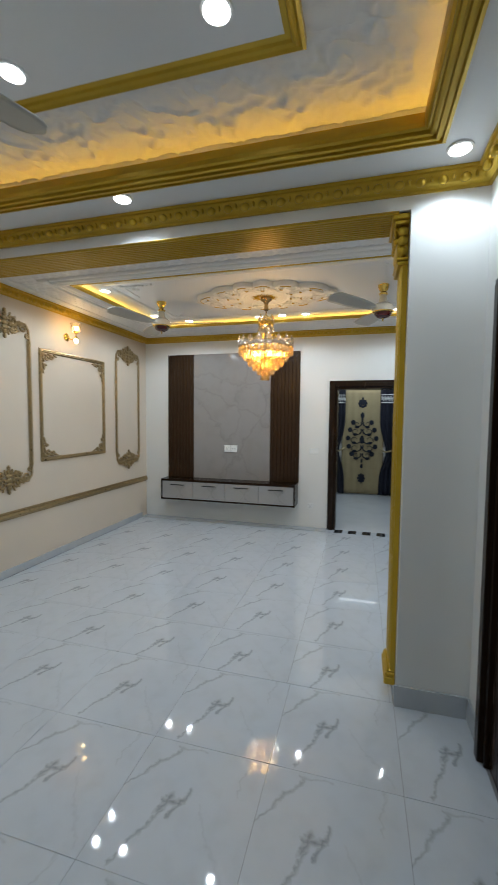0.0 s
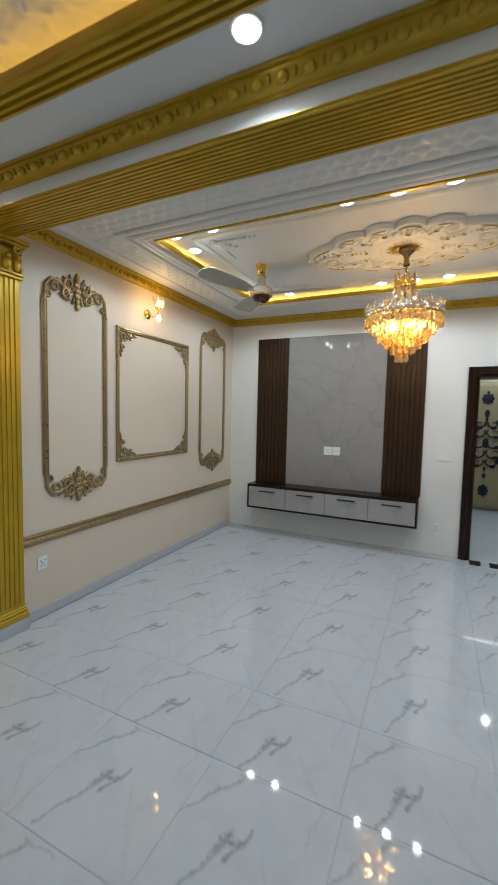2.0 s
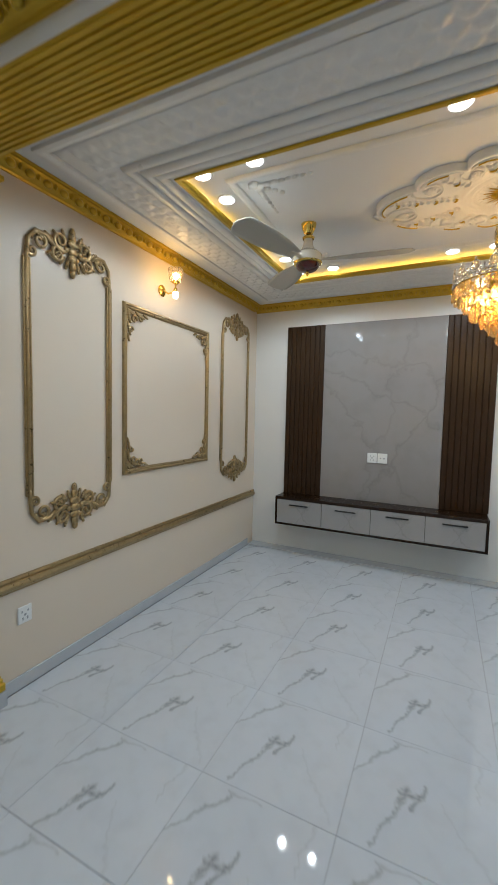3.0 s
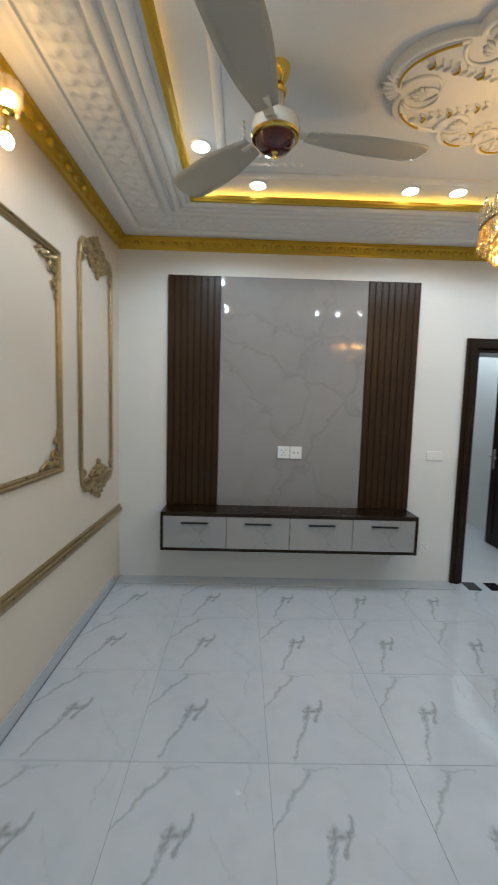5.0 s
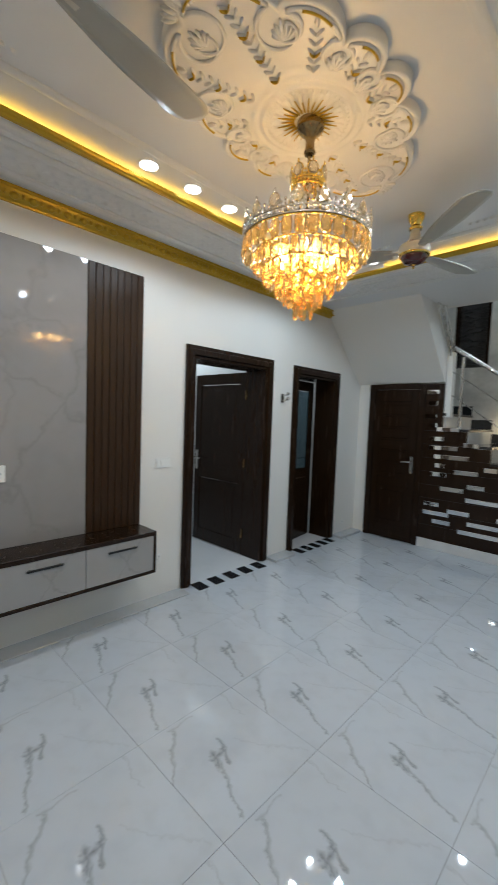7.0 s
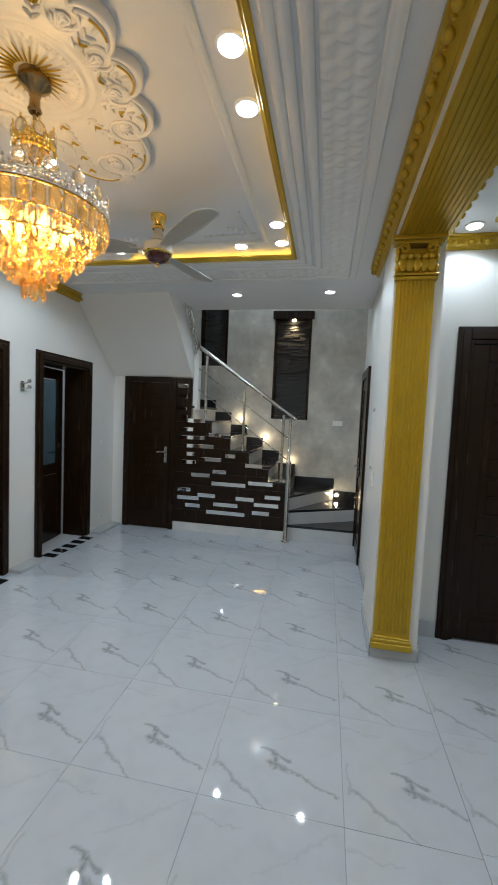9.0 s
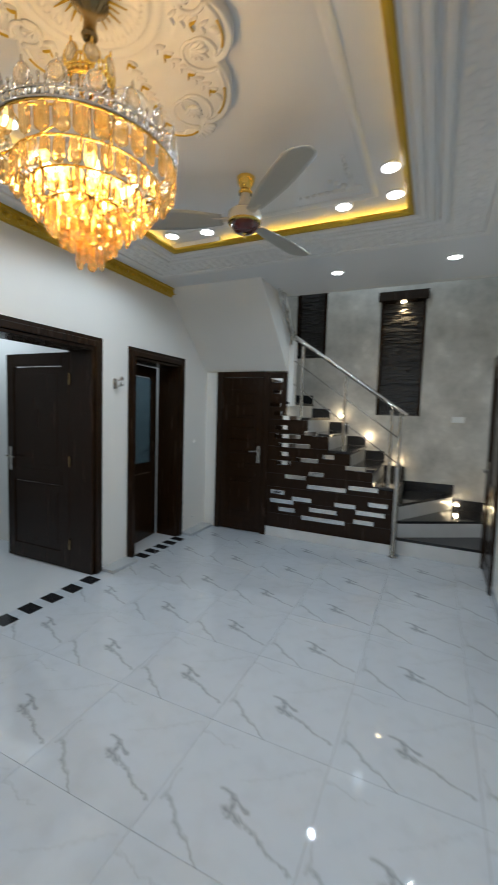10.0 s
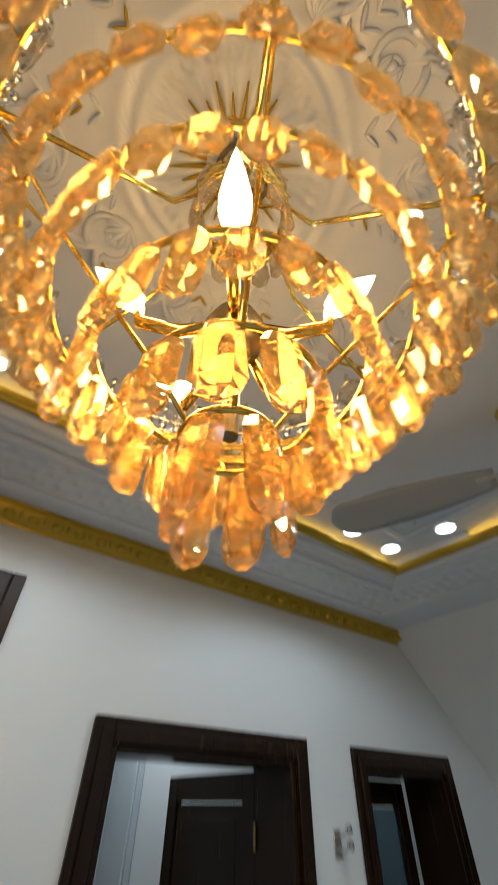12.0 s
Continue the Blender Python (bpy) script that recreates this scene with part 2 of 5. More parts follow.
DRAWER = marble("grey_marble_drawer", (0.33, 0.32, 0.315), (0.20, 0.195, 0.19), 0, 0.12, [(1, 0.9, 0.1, 0.5), (0.8, -0.9, 0.3, 0.4)], 0.02, 0.15, 1.6, True)
LED = emitter("warm_led_strip", (1.0, 0.58, 0.08), 7.5)
LEDF = emitter("amber_led_strip", (1.0, 0.56, 0.07), 7.5)
LENS = emitter("downlight_lens", (0.93, 0.97, 1.0), 9.0)
FLAME = emitter("candle_bulb", (1.0, 0.74, 0.36), 22.0)
STEPLIGHT = emitter("step_light_lens", (1.0, 0.82, 0.5), 30.0)
PELMET = emitter("daylight_tube", (0.85, 0.93, 1.0), 2.5)


def mirror_mat():
    m = bpy.data.materials.new("mirror")
    m.use_nodes = True
    b = m.node_tree.nodes["Principled BSDF"]
    b.inputs["Base Color"].default_value = (0.85, 0.87, 0.88, 1)
    b.inputs["Metallic"].default_value, b.inputs["Roughness"].default_value = 1.0, 0.03
    return m


def crystal_mat(name, col, clear):
    """Cut glass: part clear and glossy, part scattering, so that lamps inside make it sparkle."""
    m = bpy.data.materials.new(name)
    m.use_nodes = True
    n, l = m.node_tree.nodes, m.node_tree.links
    n.remove(n["Principled BSDF"])
    gl, tl, tr, go = (n.new("ShaderNodeBsdf" + k) for k in ("Glass", "Translucent", "Transparent", "Glossy"))
    gl.inputs["Color"].default_value = (*col, 1)
    gl.inputs["Roughness"].default_value = 0.02
    tl.inputs["Color"].default_value = (*col, 1)
    tr.inputs["Color"].default_value = (*(min(1, 0.25 + 0.8 * c) for c in col), 1)
    go.inputs["Roughness"].default_value = 0.05
    a, b, c = (n.new("ShaderNodeMixShader") for _ in range(3))
    a.inputs[0].default_value, b.inputs[0].default_value, c.inputs[0].default_value = 0.05, clear, 0.15
    l.new(gl.outputs[0], a.inputs[1]), l.new(tl.outputs[0], a.inputs[2])
    l.new(a.outputs[0], b.inputs[1]), l.new(tr.outputs[0], b.inputs[2])
    l.new(b.outputs[0], c.inputs[1]), l.new(go.outputs[0], c.inputs[2])
    l.new(c.outputs[0], n["Material Output"].inputs[0])
    return m


MIRROR = mirror_mat()
AMBER = crystal_mat("amber_crystal", (1.0, 0.81, 0.49), 0.38)
CLEAR = crystal_mat("clear_crystal", (0.97, 0.90, 0.80), 0.45)
FROST = crystal_mat("frosted_glass", (0.55, 0.68, 0.74), 0.0)


# ---- mesh helpers ----
def box(bm, x0, x1, y0, y1, z0, z1, bev=0.0):
    v = [bm.verts.new((x, y, z)) for x in (x0, x1) for y in (y0, y1) for z in (z0, z1)]
    f = [bm.faces.new([v[i] for i in q]) for q in ((0, 1, 3, 2), (4, 6, 7, 5), (0, 4, 5, 1), (2, 3, 7, 6), (0, 2, 6, 4), (1, 5, 7, 3))]
    if bev:
        edges = list({e for q in f for e in q.edges})
        bmesh.ops.bevel(bm, geom=edges, offset=bev, segments=1, affect="EDGES")


def lathe(bm, prof, n=24, c=(0, 0, 0)):
    rings = []
    for r, z in prof:
        rings.append([bm.verts.new((c[0] + r * math.cos(2 * math.pi * k / n), c[1] + r * math.sin(2 * math.pi * k / n), c[2] + z)) for k in range(n)])
    for a, b in zip(rings, rings[1:]):
        for k in range(n):
            bm.faces.new((a[k], a[(k + 1) % n], b[(k + 1) % n], b[k]))
    bm.faces.new(rings[0][::-1])
    bm.faces.new(rings[-1])


def tube(bm, pts, radius, n=8, flat=1.0):
    """A swept round bar; radius may be one number or one for each point."""
    pts = [Vector(p) for p in pts]
    rs = radius if isinstance(radius, (list, tuple)) else [radius] * len(pts)
    up, rings = None, []
    for i, p in enumerate(pts):
        d = (pts[min(i + 1, len(pts) - 1)] - pts[max(i - 1, 0)]).normalized()
        if up is None:
            up = d.orthogonal().normalized()
        up = (up - d * up.dot(d)).normalized()
        s = d.cross(up)
        rings.append([bm.verts.new(p + rs[i] * (math.cos(2 * math.pi * k / n) * up + flat * math.sin(2 * math.pi * k / n) * s)) for k in range(n)])
    for a, b in zip(rings, rings[1:]):
        for k in range(n):
            bm.faces.new((a[k], a[(k + 1) % n], b[(k + 1) % n], b[k]))
    bm.faces.new(rings[0][::-1])
    bm.faces.new(rings[-1])


def ball_at(bm, m, u=7, v=5):
    """A unit ball under the transform m."""
    rings = [[bm.verts.new(m @ Vector((math.sin(math.pi * i / v) * math.cos(2 * math.pi * k / u), math.sin(math.pi * i / v) * math.sin(2 * math.pi * k / u), math.cos(math.pi * i / v)))) for k in range(u)] for i in range(1, v)]
    for a, b in zip(rings, rings[1:]):
        for k in range(u):
            bm.faces.new((a[k], b[k], b[(k + 1) % u], a[(k + 1) % u]))
    for ring, z in ((rings[0], 1), (rings[-1], -1)):
        tip = bm.verts.new(m @ Vector((0, 0, z)))
        for k in range(u):
            bm.faces.new((tip, ring[k], ring[(k + 1) % u]) if z > 0 else (tip, ring[(k + 1) % u], ring[k]))


def ball(bm, x, y, z, rx, ry, rz, u=8, v=5):
    ball_at(bm, Matrix.Translation((x, y, z)) @ Matrix.Diagonal((rx, ry, rz, 1)), u, v)


def rect_ring(bm, x0, x1, y0, y1, prof, closed=True):
    """A mitred moulding round a rectangle: profile points (inset, z)."""
    rows = [[bm.verts.new(p) for p in ((x0 + d, y0 + d, z), (x1 - d, y0 + d, z), (x1 - d, y1 - d, z), (x0 + d, y1 - d, z))] for d, z in prof]
    pairs = list(zip(rows, rows[1:])) + ([(rows[-1], rows[0])] if closed else [])
    for a, b in pairs:
        for k in range(4):
            bm.faces.new((a[k], a[(k + 1) % 4], b[(k + 1) % 4], b[k]))


def extrude(bm, poly, to3, a, b):
    """A prism: to3(u, v, w) gives the place of profile point (u, v) at length w."""
    p, q = [bm.verts.new(to3(u, v, a)) for u, v in poly], [bm.verts.new(to3(u, v, b)) for u, v in poly]
    for k in range(len(poly)):
        j = (k + 1) % len(poly)
        bm.faces.new((p[k], p[j], q[j], q[k]))
    bm.faces.new(p[::-1])
    bm.faces.new(q)


def height_grid(bm, nu, nv, place):
    rows = [[bm.verts.new(place(i / nu, j / nv)) for j in range(nv + 1)] for i in range(nu + 1)]
    for i in range(nu):
        for j in range(nv):
            bm.faces.new((rows[i][j], rows[i + 1][j], rows[i + 1][j + 1], rows[i][j + 1]))


def finish(bm, name, material, parent=None, smooth=False, m=None, angle=None):
    bmesh.ops.recalc_face_normals(bm, faces=bm.faces)
    me = bpy.data.meshes.new(name)
    bm.to_mesh(me)
    bm.free()
    me.materials.append(material)
    if smooth:
        me.polygons.foreach_set("use_smooth", [True] * len(me.polygons))
        if angle:
            me.set_sharp_from_angle(angle=radians(angle))
    ob = new(name, me)
    if parent:
        ob.parent = parent
    if m is not None:
        ob.matrix_basis = m
    return ob


def boxes(name, material, parts, parent=None, bev=0.0, m=None):
    bm = bmesh.new()
    for p in parts:
        box(bm, *p, bev=bev)
    return finish(bm, name, material, parent, m=m)


def empty(name, m, label, category, group=""):
    e = new(name)
    e.empty_display_size = 0.1
    e.matrix_basis = m
    return tagged(e, label, category, group)


def structure(ob, label=""):
    return tagged(ob, label, kind="structure")


# ---- structure ----
XL, XF, YT = -3.29, 0.77, 6.02     # left wall, front room's right wall, TV wall
YB0, YB1 = 2.40, 2.70              # beam between the front room and the lounge
YS = 2.64                          # hall's south wall
D1 = (-0.20, 0.79, 2.11)           # clear openings: x, x, height
D2 = (1.32, 2.13, 2.10)
TOP = 3.2

structure(boxes("wall_north", WHITE, [(XL, D1[0], YT, YT + 0.29, 0, TOP), (D1[0], D1[1], YT, YT + 0.29, D1[2], TOP), (D1[1], D2[0], YT, YT + 0.29, 0, TOP),
                                       (D2[0], D2[1], YT, YT + 0.29, D2[2], TOP), (D2[1], 4.1, YT, YT + 0.29, 0, 4.8)]), "white painted plaster wall with two door openings")
structure(boxes("wall_west", CREAM, [(XL - 0.2, XL, -1.25, YT + 0.2, 0, TOP)]), "cream painted plaster wall with gilded mouldings")
structure(boxes("wall_south", WHITE, [(XL - 0.2, XF + 0.2, -1.25, -1.05, 0, TOP)]), "white painted plaster wall")
structure(boxes("wall_front_east", WHITE, [(XF, XF + 0.2, -1.05, 1.11, 0, TOP), (XF, XF + 0.2, 1.11, 2.10, 2.22, TOP), (XF, XF + 0.2, 2.10, YB0, 0, TOP)]), "white painted wall with a door opening")
structure(boxes("wall_stub", WHITE, [(0.39, 0.97, YB0, YB1, 0, TOP)]), "white painted wall end carrying a gilded pilaster")
structure(boxes("wall_hall_south", WHITE, [(0.97, 2.95, YS - 0.2, YS, 0, TOP), (2.95, 4.1, YS - 0.32, YS - 0.12, 0, 4.8)]), "white painted hall wall")
structure(boxes("wall_stair_back", BEIGE, [(3.9, 4.1, YS - 0.12, 3.38, 0, 4.8), (3.9, 4.1, 3.38, 3.95, 0, 1.58), (3.9, 4.1, 3.38, 3.95, 3.22, 4.8),
                                            (3.9, 4.1, 3.95, 4.70, 0, 4.8), (3.9, 4.1, 4.70, 5.15, 0, 2.39), (3.9, 4.1, 4.70, 5.15, 3.9, 4.8), (3.9, 4.1, 5.15, YT, 0, 4.8),
                                            (4.1, 4.14, 3.30, 5.25, 1.5, 4.0)]), "beige mottled marble wall with two recessed niches")
structure(boxes("beam", WHITE, [(XL, 0.39, YB0, YB1, 2.775, TOP)]), "white plaster beam with a gilded fluted soffit")
structure(boxes("stairwell_upper_wall", WHITE, [(2.52, 2.62, YS, 4.87, 2.935, 4.8), (1.0, 2.62, 4.87, 4.97, 2.95, 4.8), (1.0, 1.1, 4.97, YT, 2.95, 4.8)]), "white stairwell wall above the hall ceiling")
structure(boxes("ceiling_stairwell", CEIL, [(1.0, 4.1, 2.3, 6.2, 4.8, 4.9)]), "white stairwell ceiling")


def tray_ceiling(name, x0, x1, y0, y1, tx0, tx1, ty0, ty1, top, cove=0.10):
    """A lowered border round a recessed field, with a hidden ledge for the light strip."""
    bm = bmesh.new()
    for p in ((x0, x1, y0, ty0), (x0, x1, ty1, y1), (x0, tx0, ty0, ty1), (tx1, x1, ty0, ty1)):
        box(bm, *p, BORDER_Z, BORDER_Z + 0.02)
    box(bm, tx0 - cove, tx1 + cove, ty0 - cove, ty1 + cove, top, top + 0.05)
    rect_ring(bm, tx0 - cove, tx1 + cove, ty0 - cove, ty1 + cove, [(0, BORDER_Z + 0.02), (0, top), (-0.02, top), (-0.02, BORDER_Z + 0.02)])
    box(bm, x0, x1, y0, y1, top + 0.06, top + 0.12)
    return structure(finish(bm, name, CEIL), "white recessed tray ceiling with lit cove")


T = (-2.57, 1.005, 3.43, 5.31)     # lounge tray
F = (-2.94, 0.42, -0.66, 2.02)     # front room tray
lounge_ceiling = tray_ceiling("ceiling_lounge", XL, 1.86, YB1, YT, *T, TRAY_Z)
front_ceiling = tray_ceiling("ceiling_front", XL, XF, -1.05, YB0, *F, 3.10)
structure(boxes("ceiling_hall", CEIL, [(1.86, 2.52, YS, 4.87, BORDER_Z, BORDER_Z + 0.1), (0.97, 1.86, YS, YB1, BORDER_Z, BORDER_Z + 0.1)]), "white hall ceiling")


def led(x0, x1, y0, y1, material, name):
    bm = bmesh.new()
    z = BORDER_Z + 0.022
    for p in ((x0 - 0.07, x1 + 0.07, y0 - 0.07, y0 - 0.055), (x0 - 0.07, x1 + 0.07, y1 + 0.055, y1 + 0.07), (x0 - 0.07, x0 - 0.055, y0 - 0.05, y1 + 0.05), (x1 + 0.055, x1 + 0.07, y0 - 0.05, y1 + 0.05)):
        box(bm, *p, z, z + 0.006)
    tagged(finish(bm, name, material), "warm yellow light strip hidden on the cove ledge", "light strip")


led(*T, LED, "light_strip")
led(*F, LEDF, "light_strip")

# gilded lips of the trays
bm = bmesh.new()
rect_ring(bm, *T, [(-0.035, 2.926), (-0.030, 2.917), (-0.012, 2.917), (-0.006, 2.924), (0.004, 2.928), (0.010, 2.938), (0.010, 2.947), (0.0, 2.950), (0.0, 2.93)])
structure(finish(bm, "trim", GOLD), "gilded lip moulding of the lounge tray")
bm = bmesh.new()
rect_ring(bm, *F, [(-0.075, 2.928), (-0.075, 2.902), (-0.060, 2.898), (-0.056, 2.915), (-0.046, 2.915), (-0.043, 2.899), (-0.030, 2.901), (-0.027, 2.919), (-0.017, 2.919), (-0.014, 2.905), (-0.002, 2.909), (0.001, 2.927), (0.010, 2.927),
                   (0.013, 2.918), (0.024, 2.926), (0.028, 2.945), (0.028, 2.984), (0.012, 2.988), (0.0, 2.93)])
structure(finish(bm, "trim", GOLD), "gilded stepped lip moulding of the front tray")

# white plaster mouldings and an embossed band round the lounge tray
bm = bmesh.new()
for d in (-0.085, -0.135, -0.21):
    rect_ring(bm, *T, [(d - 0.030, 2.929), (d - 0.026, 2.914), (d - 0.010, 2.904), (d + 0.010, 2.906), (d + 0.022, 2.916), (d + 0.026, 2.929)], closed=False)
rect_ring(bm, *T, [(-0.545, 2.929), (-0.54, 2.912), (-0.52, 2.908), (-0.505, 2.918), (-0.485, 2.918), (-0.478, 2.929)], closed=False)
structure(finish(bm, "trim", PLASTER, smooth=True, angle=50), "white plaster ceiling mouldings")


def emboss(u, v):
    """Relief of rows of overlapping scale-like leaves."""
    row = v / 0.071
    k = math.floor(row)
    f, c = row - k, (u / 0.10 + 0.5 * (k % 2)) % 1.0 - 0.5
    tip = 1 - 3.2 * c * c
    h = max(0.0, min(1.0, (tip - f) * 3.0)) * (0.35 + 0.65 * f)
    return 0.019 * h * (1 - 0.5 * math.exp(-(c / 0.06) ** 2)) + 0.002 * noise.noise(Vector((u * 30, v * 30, 0)))


bm = bmesh.new()
W0, W1 = 0.255, 0.47
for xa, xb, ya, yb in ((T[0] - W1, T[1] + W1, T[3] + W0, T[3] + W1), (T[0] - W1, T[1] + W1, T[2] - W1, T[2] - W0),
                       (T[0] - W1, T[0] - W0, T[2] - W0, T[3] + W0), (T[1] + W0, T[1] + W1, T[2] - W0, T[3] + W0)):
    nu, nv = max(6, int((xb - xa) / 0.0125)), max(6, int((yb - ya) / 0.0125))
    height_grid(bm, nu, nv, lambda s, t, a=xa, b=xb, c=ya, d=yb: (a + s * (b - a), c + t * (d - c), 2.926 - emboss(a + s * (b - a), c + t * (d - c)) * (1 if 0.02 < s < 0.98 and 0.02 < t < 0.98 else 0)))
structure(finish(bm, "trim", PLASTER, smooth=True), "white embossed plaster ceiling band")

# bead line and corner leaves on the lounge tray's field
bm = bmesh.new()
rect_ring(bm, T[0], T[1], T[2], T[3], [(0.175, TRAY_Z - 0.001), (0.179, TRAY_Z - 0.014), (0.20, TRAY_Z - 0.019), (0.221, TRAY_Z - 0.014), (0.225, TRAY_Z - 0.001)], closed=False)
for sx in (0, 1):
    for sy in (0, 1):
        cx, cy = (T[0] + 0.30, T[1] - 0.30)[sx], (T[2] + 0.29, T[3] - 0.29)[sy]
        dx, dy = (1, -1)[sx], (1, -1)[sy]
        for k in range(9):
            for q, (ex, ey) in enumerate(((dx, 0), (0, dy))):
                s = 0.045 * k
                size = 0.034 * (1 - k / 11)
                ball(bm, cx + ex * s + 0.02 * dx * (q == 1), cy + ey * s + 0.02 * dy * (q == 0), TRAY_Z - 0.003, size * (1.2 if q == 0 else 0.8), size * (0.8 if q == 0 else 1.2), 0.014)
        for k in range(5):
            ball(bm, cx + dx * 0.05 * k * 0.7, cy + dy * 0.05 * k * 0.7, TRAY_Z - 0.003, 0.03 - 0.003 * k, 0.03 - 0.003 * k, 0.016)
structure(finish(bm, "trim", PLASTER, smooth=True), "white plaster bead line with corner leaves")


# quilted floral field of the front tray, and its inner gilded frame
def quilt(x, y):
    """Crumpled quilting with raised flowers along both edges."""
    p = Vector((x * 4.2, y * 4.2, 0.3))
    w = Vector((noise.noise(p * 1.7), noise.noise(p * 1.7 + Vector((4, 9, 0))), 0)) * 0.5
    ridge = (1 - abs(noise.noise(p * 1.1 + w))) ** 12 + 0.7 * (1 - abs(noise.noise(p * 3.1 + w + Vector((5, 2, 1))))) ** 14
    h = 0.013 * ridge + 0.002 * noise.noise(p * 9)
    fx, fy = (x % 0.36) - 0.18, (y % 0.36) - 0.18
    r = math.hypot(fx, fy)
    if r < 0.10:
        h += 0.014 * max(0.0, math.cos(3 * math.atan2(fy, fx))) * math.sin(min(1, r / 0.09) * math.pi)
    return h


I = (-2.42, -0.10, -0.26, 1.62)
bm = bmesh.new()
for xa, xb, ya, yb in ((F[0] - 0.09, F[1] + 0.09, I[3], F[3] + 0.09), (F[0] - 0.09, F[1] + 0.09, F[2] - 0.09, I[2]), (F[0] - 0.09, I[0], I[2], I[3]), (I[1], F[1] + 0.09, I[2], I[3])):
    height_grid(bm, int((xb - xa) / 0.012), int((yb - ya) / 0.012), lambda s, t, a=xa, b=xb, c=ya, d=yb: (a + s * (b - a), c + t * (d - c), 3.092 - quilt(a + s * (b - a), c + t * (d - c))))
structure(finish(bm, "trim", PLASTER, smooth=True), "white quilted floral plaster ceiling field")
bm = bmesh.new()
rect_ring(bm, *I, [(-0.022, 3.10), (-0.022, 3.052), (-0.010, 3.044), (0.0, 3.054), (0.010, 3.044), (0.022, 3.050), (0.028, 3.060), (0.05, 3.064), (0.05, 3.10)])
structure(finish(bm, "trim", GOLD), "gilded inner ceiling frame")
structure(boxes("ceiling_front_field", CEIL, [(I[0] + 0.05, I[1] - 0.05, I[2] + 0.05, I[3] - 0.05, 3.062, 3.09)]), "plain grey-white inner ceiling field")

# gilded cornices with a row of eggs
CORN = [(0.0, 2.845), (0.012, 2.845), (0.016, 2.856), (0.030, 2.862), (0.048, 2.880), (0.060, 2.900), (0.064, 2.912), (0.078, 2.914), (0.080, 2.928), (0.0, 2.928)]


def eggs(bm, x0, y0, x1, y1, nx, ny):
    run = math.hypot(x1 - x0, y1 - y0)
    count = int(run / 0.105)
    for k in range(count):
        s = (k + 0.5) / count
        x, y = x0 + s * (x1 - x0) + nx * 0.056, y0 + s * (y1 - y0) + ny * 0.056
        ball(bm, x, y, 2.875, 0.022 if nx else 0.027, 0.027 if nx else 0.022, 0.023, 10, 7)
        ball(bm, x + (0.05 if ny else 0), y + (0.05 if nx else 0), 2.884, 0.014 if nx else 0.008, 0.008 if nx else 0.014, 0.018, 6, 4)


def run(bm, x0, y0, x1, y1, nx, ny):
    """A straight length of cornice; (nx, ny) points into the room."""
    extrude(bm, CORN, lambda d, z, w: (x0 + (x1 - x0) * w + nx * d, y0 + (y1 - y0) * w + ny * d, z), 0, 1)
    eggs(bm, x0, y0, x1, y1, nx, ny)


bm = bmesh.new()
run(bm, XL, YT, 1.93, YT, 0, -1)
run(bm, XL, YB1, XL, YT - 0.08, 1, 0)
run(bm, XL + 0.08, YB1, 1.30, YB1, 0, 1)
structure(finish(bm, "cornice_lounge", GOLD, smooth=True, angle=35), "gilded egg-moulded cornice of the lounge")
bm = bmesh.new()
rect_ring(bm, XL, XF, -1.05, YB0, CORN)
for a in ((XL + 0.08, YB0, XF - 0.08, YB0, 0, -1), (XF, -1.0, XF, YB0 - 0.08, -1, 0), (XL, -1.0, XL, YB0 - 0.08, 1, 0)):
    eggs(bm, *a)
structure(finish(bm, "cornice_front", GOLD, smooth=True, angle=35), "gilded egg-moulded cornice of the front room")

# fluted beam soffit
bm = bmesh.new()
n_rib = 11
for k in range(n_rib):
    y0 = YB0 + 0.004 + k * (YB1 - YB0 - 0.008) / n_rib
    w = (YB1 - YB0 - 0.008) / n_rib
    extrude(bm, [(y0 + 0.003, 2.774), (y0 + 0.006, 2.763), (y0 + w - 0.006, 2.763), (y0 + w - 0.003, 2.774)], lambda u, v, s: (s, u, v), XL + 0.09, 0.33)
box(bm, XL + 0.09, 0.33, YB0 - 0.002, YB1 + 0.002, 2.7705, 2.7745)
structure(finish(bm, "beam_soffit", GOLD), "gilded fluted beam soffit")


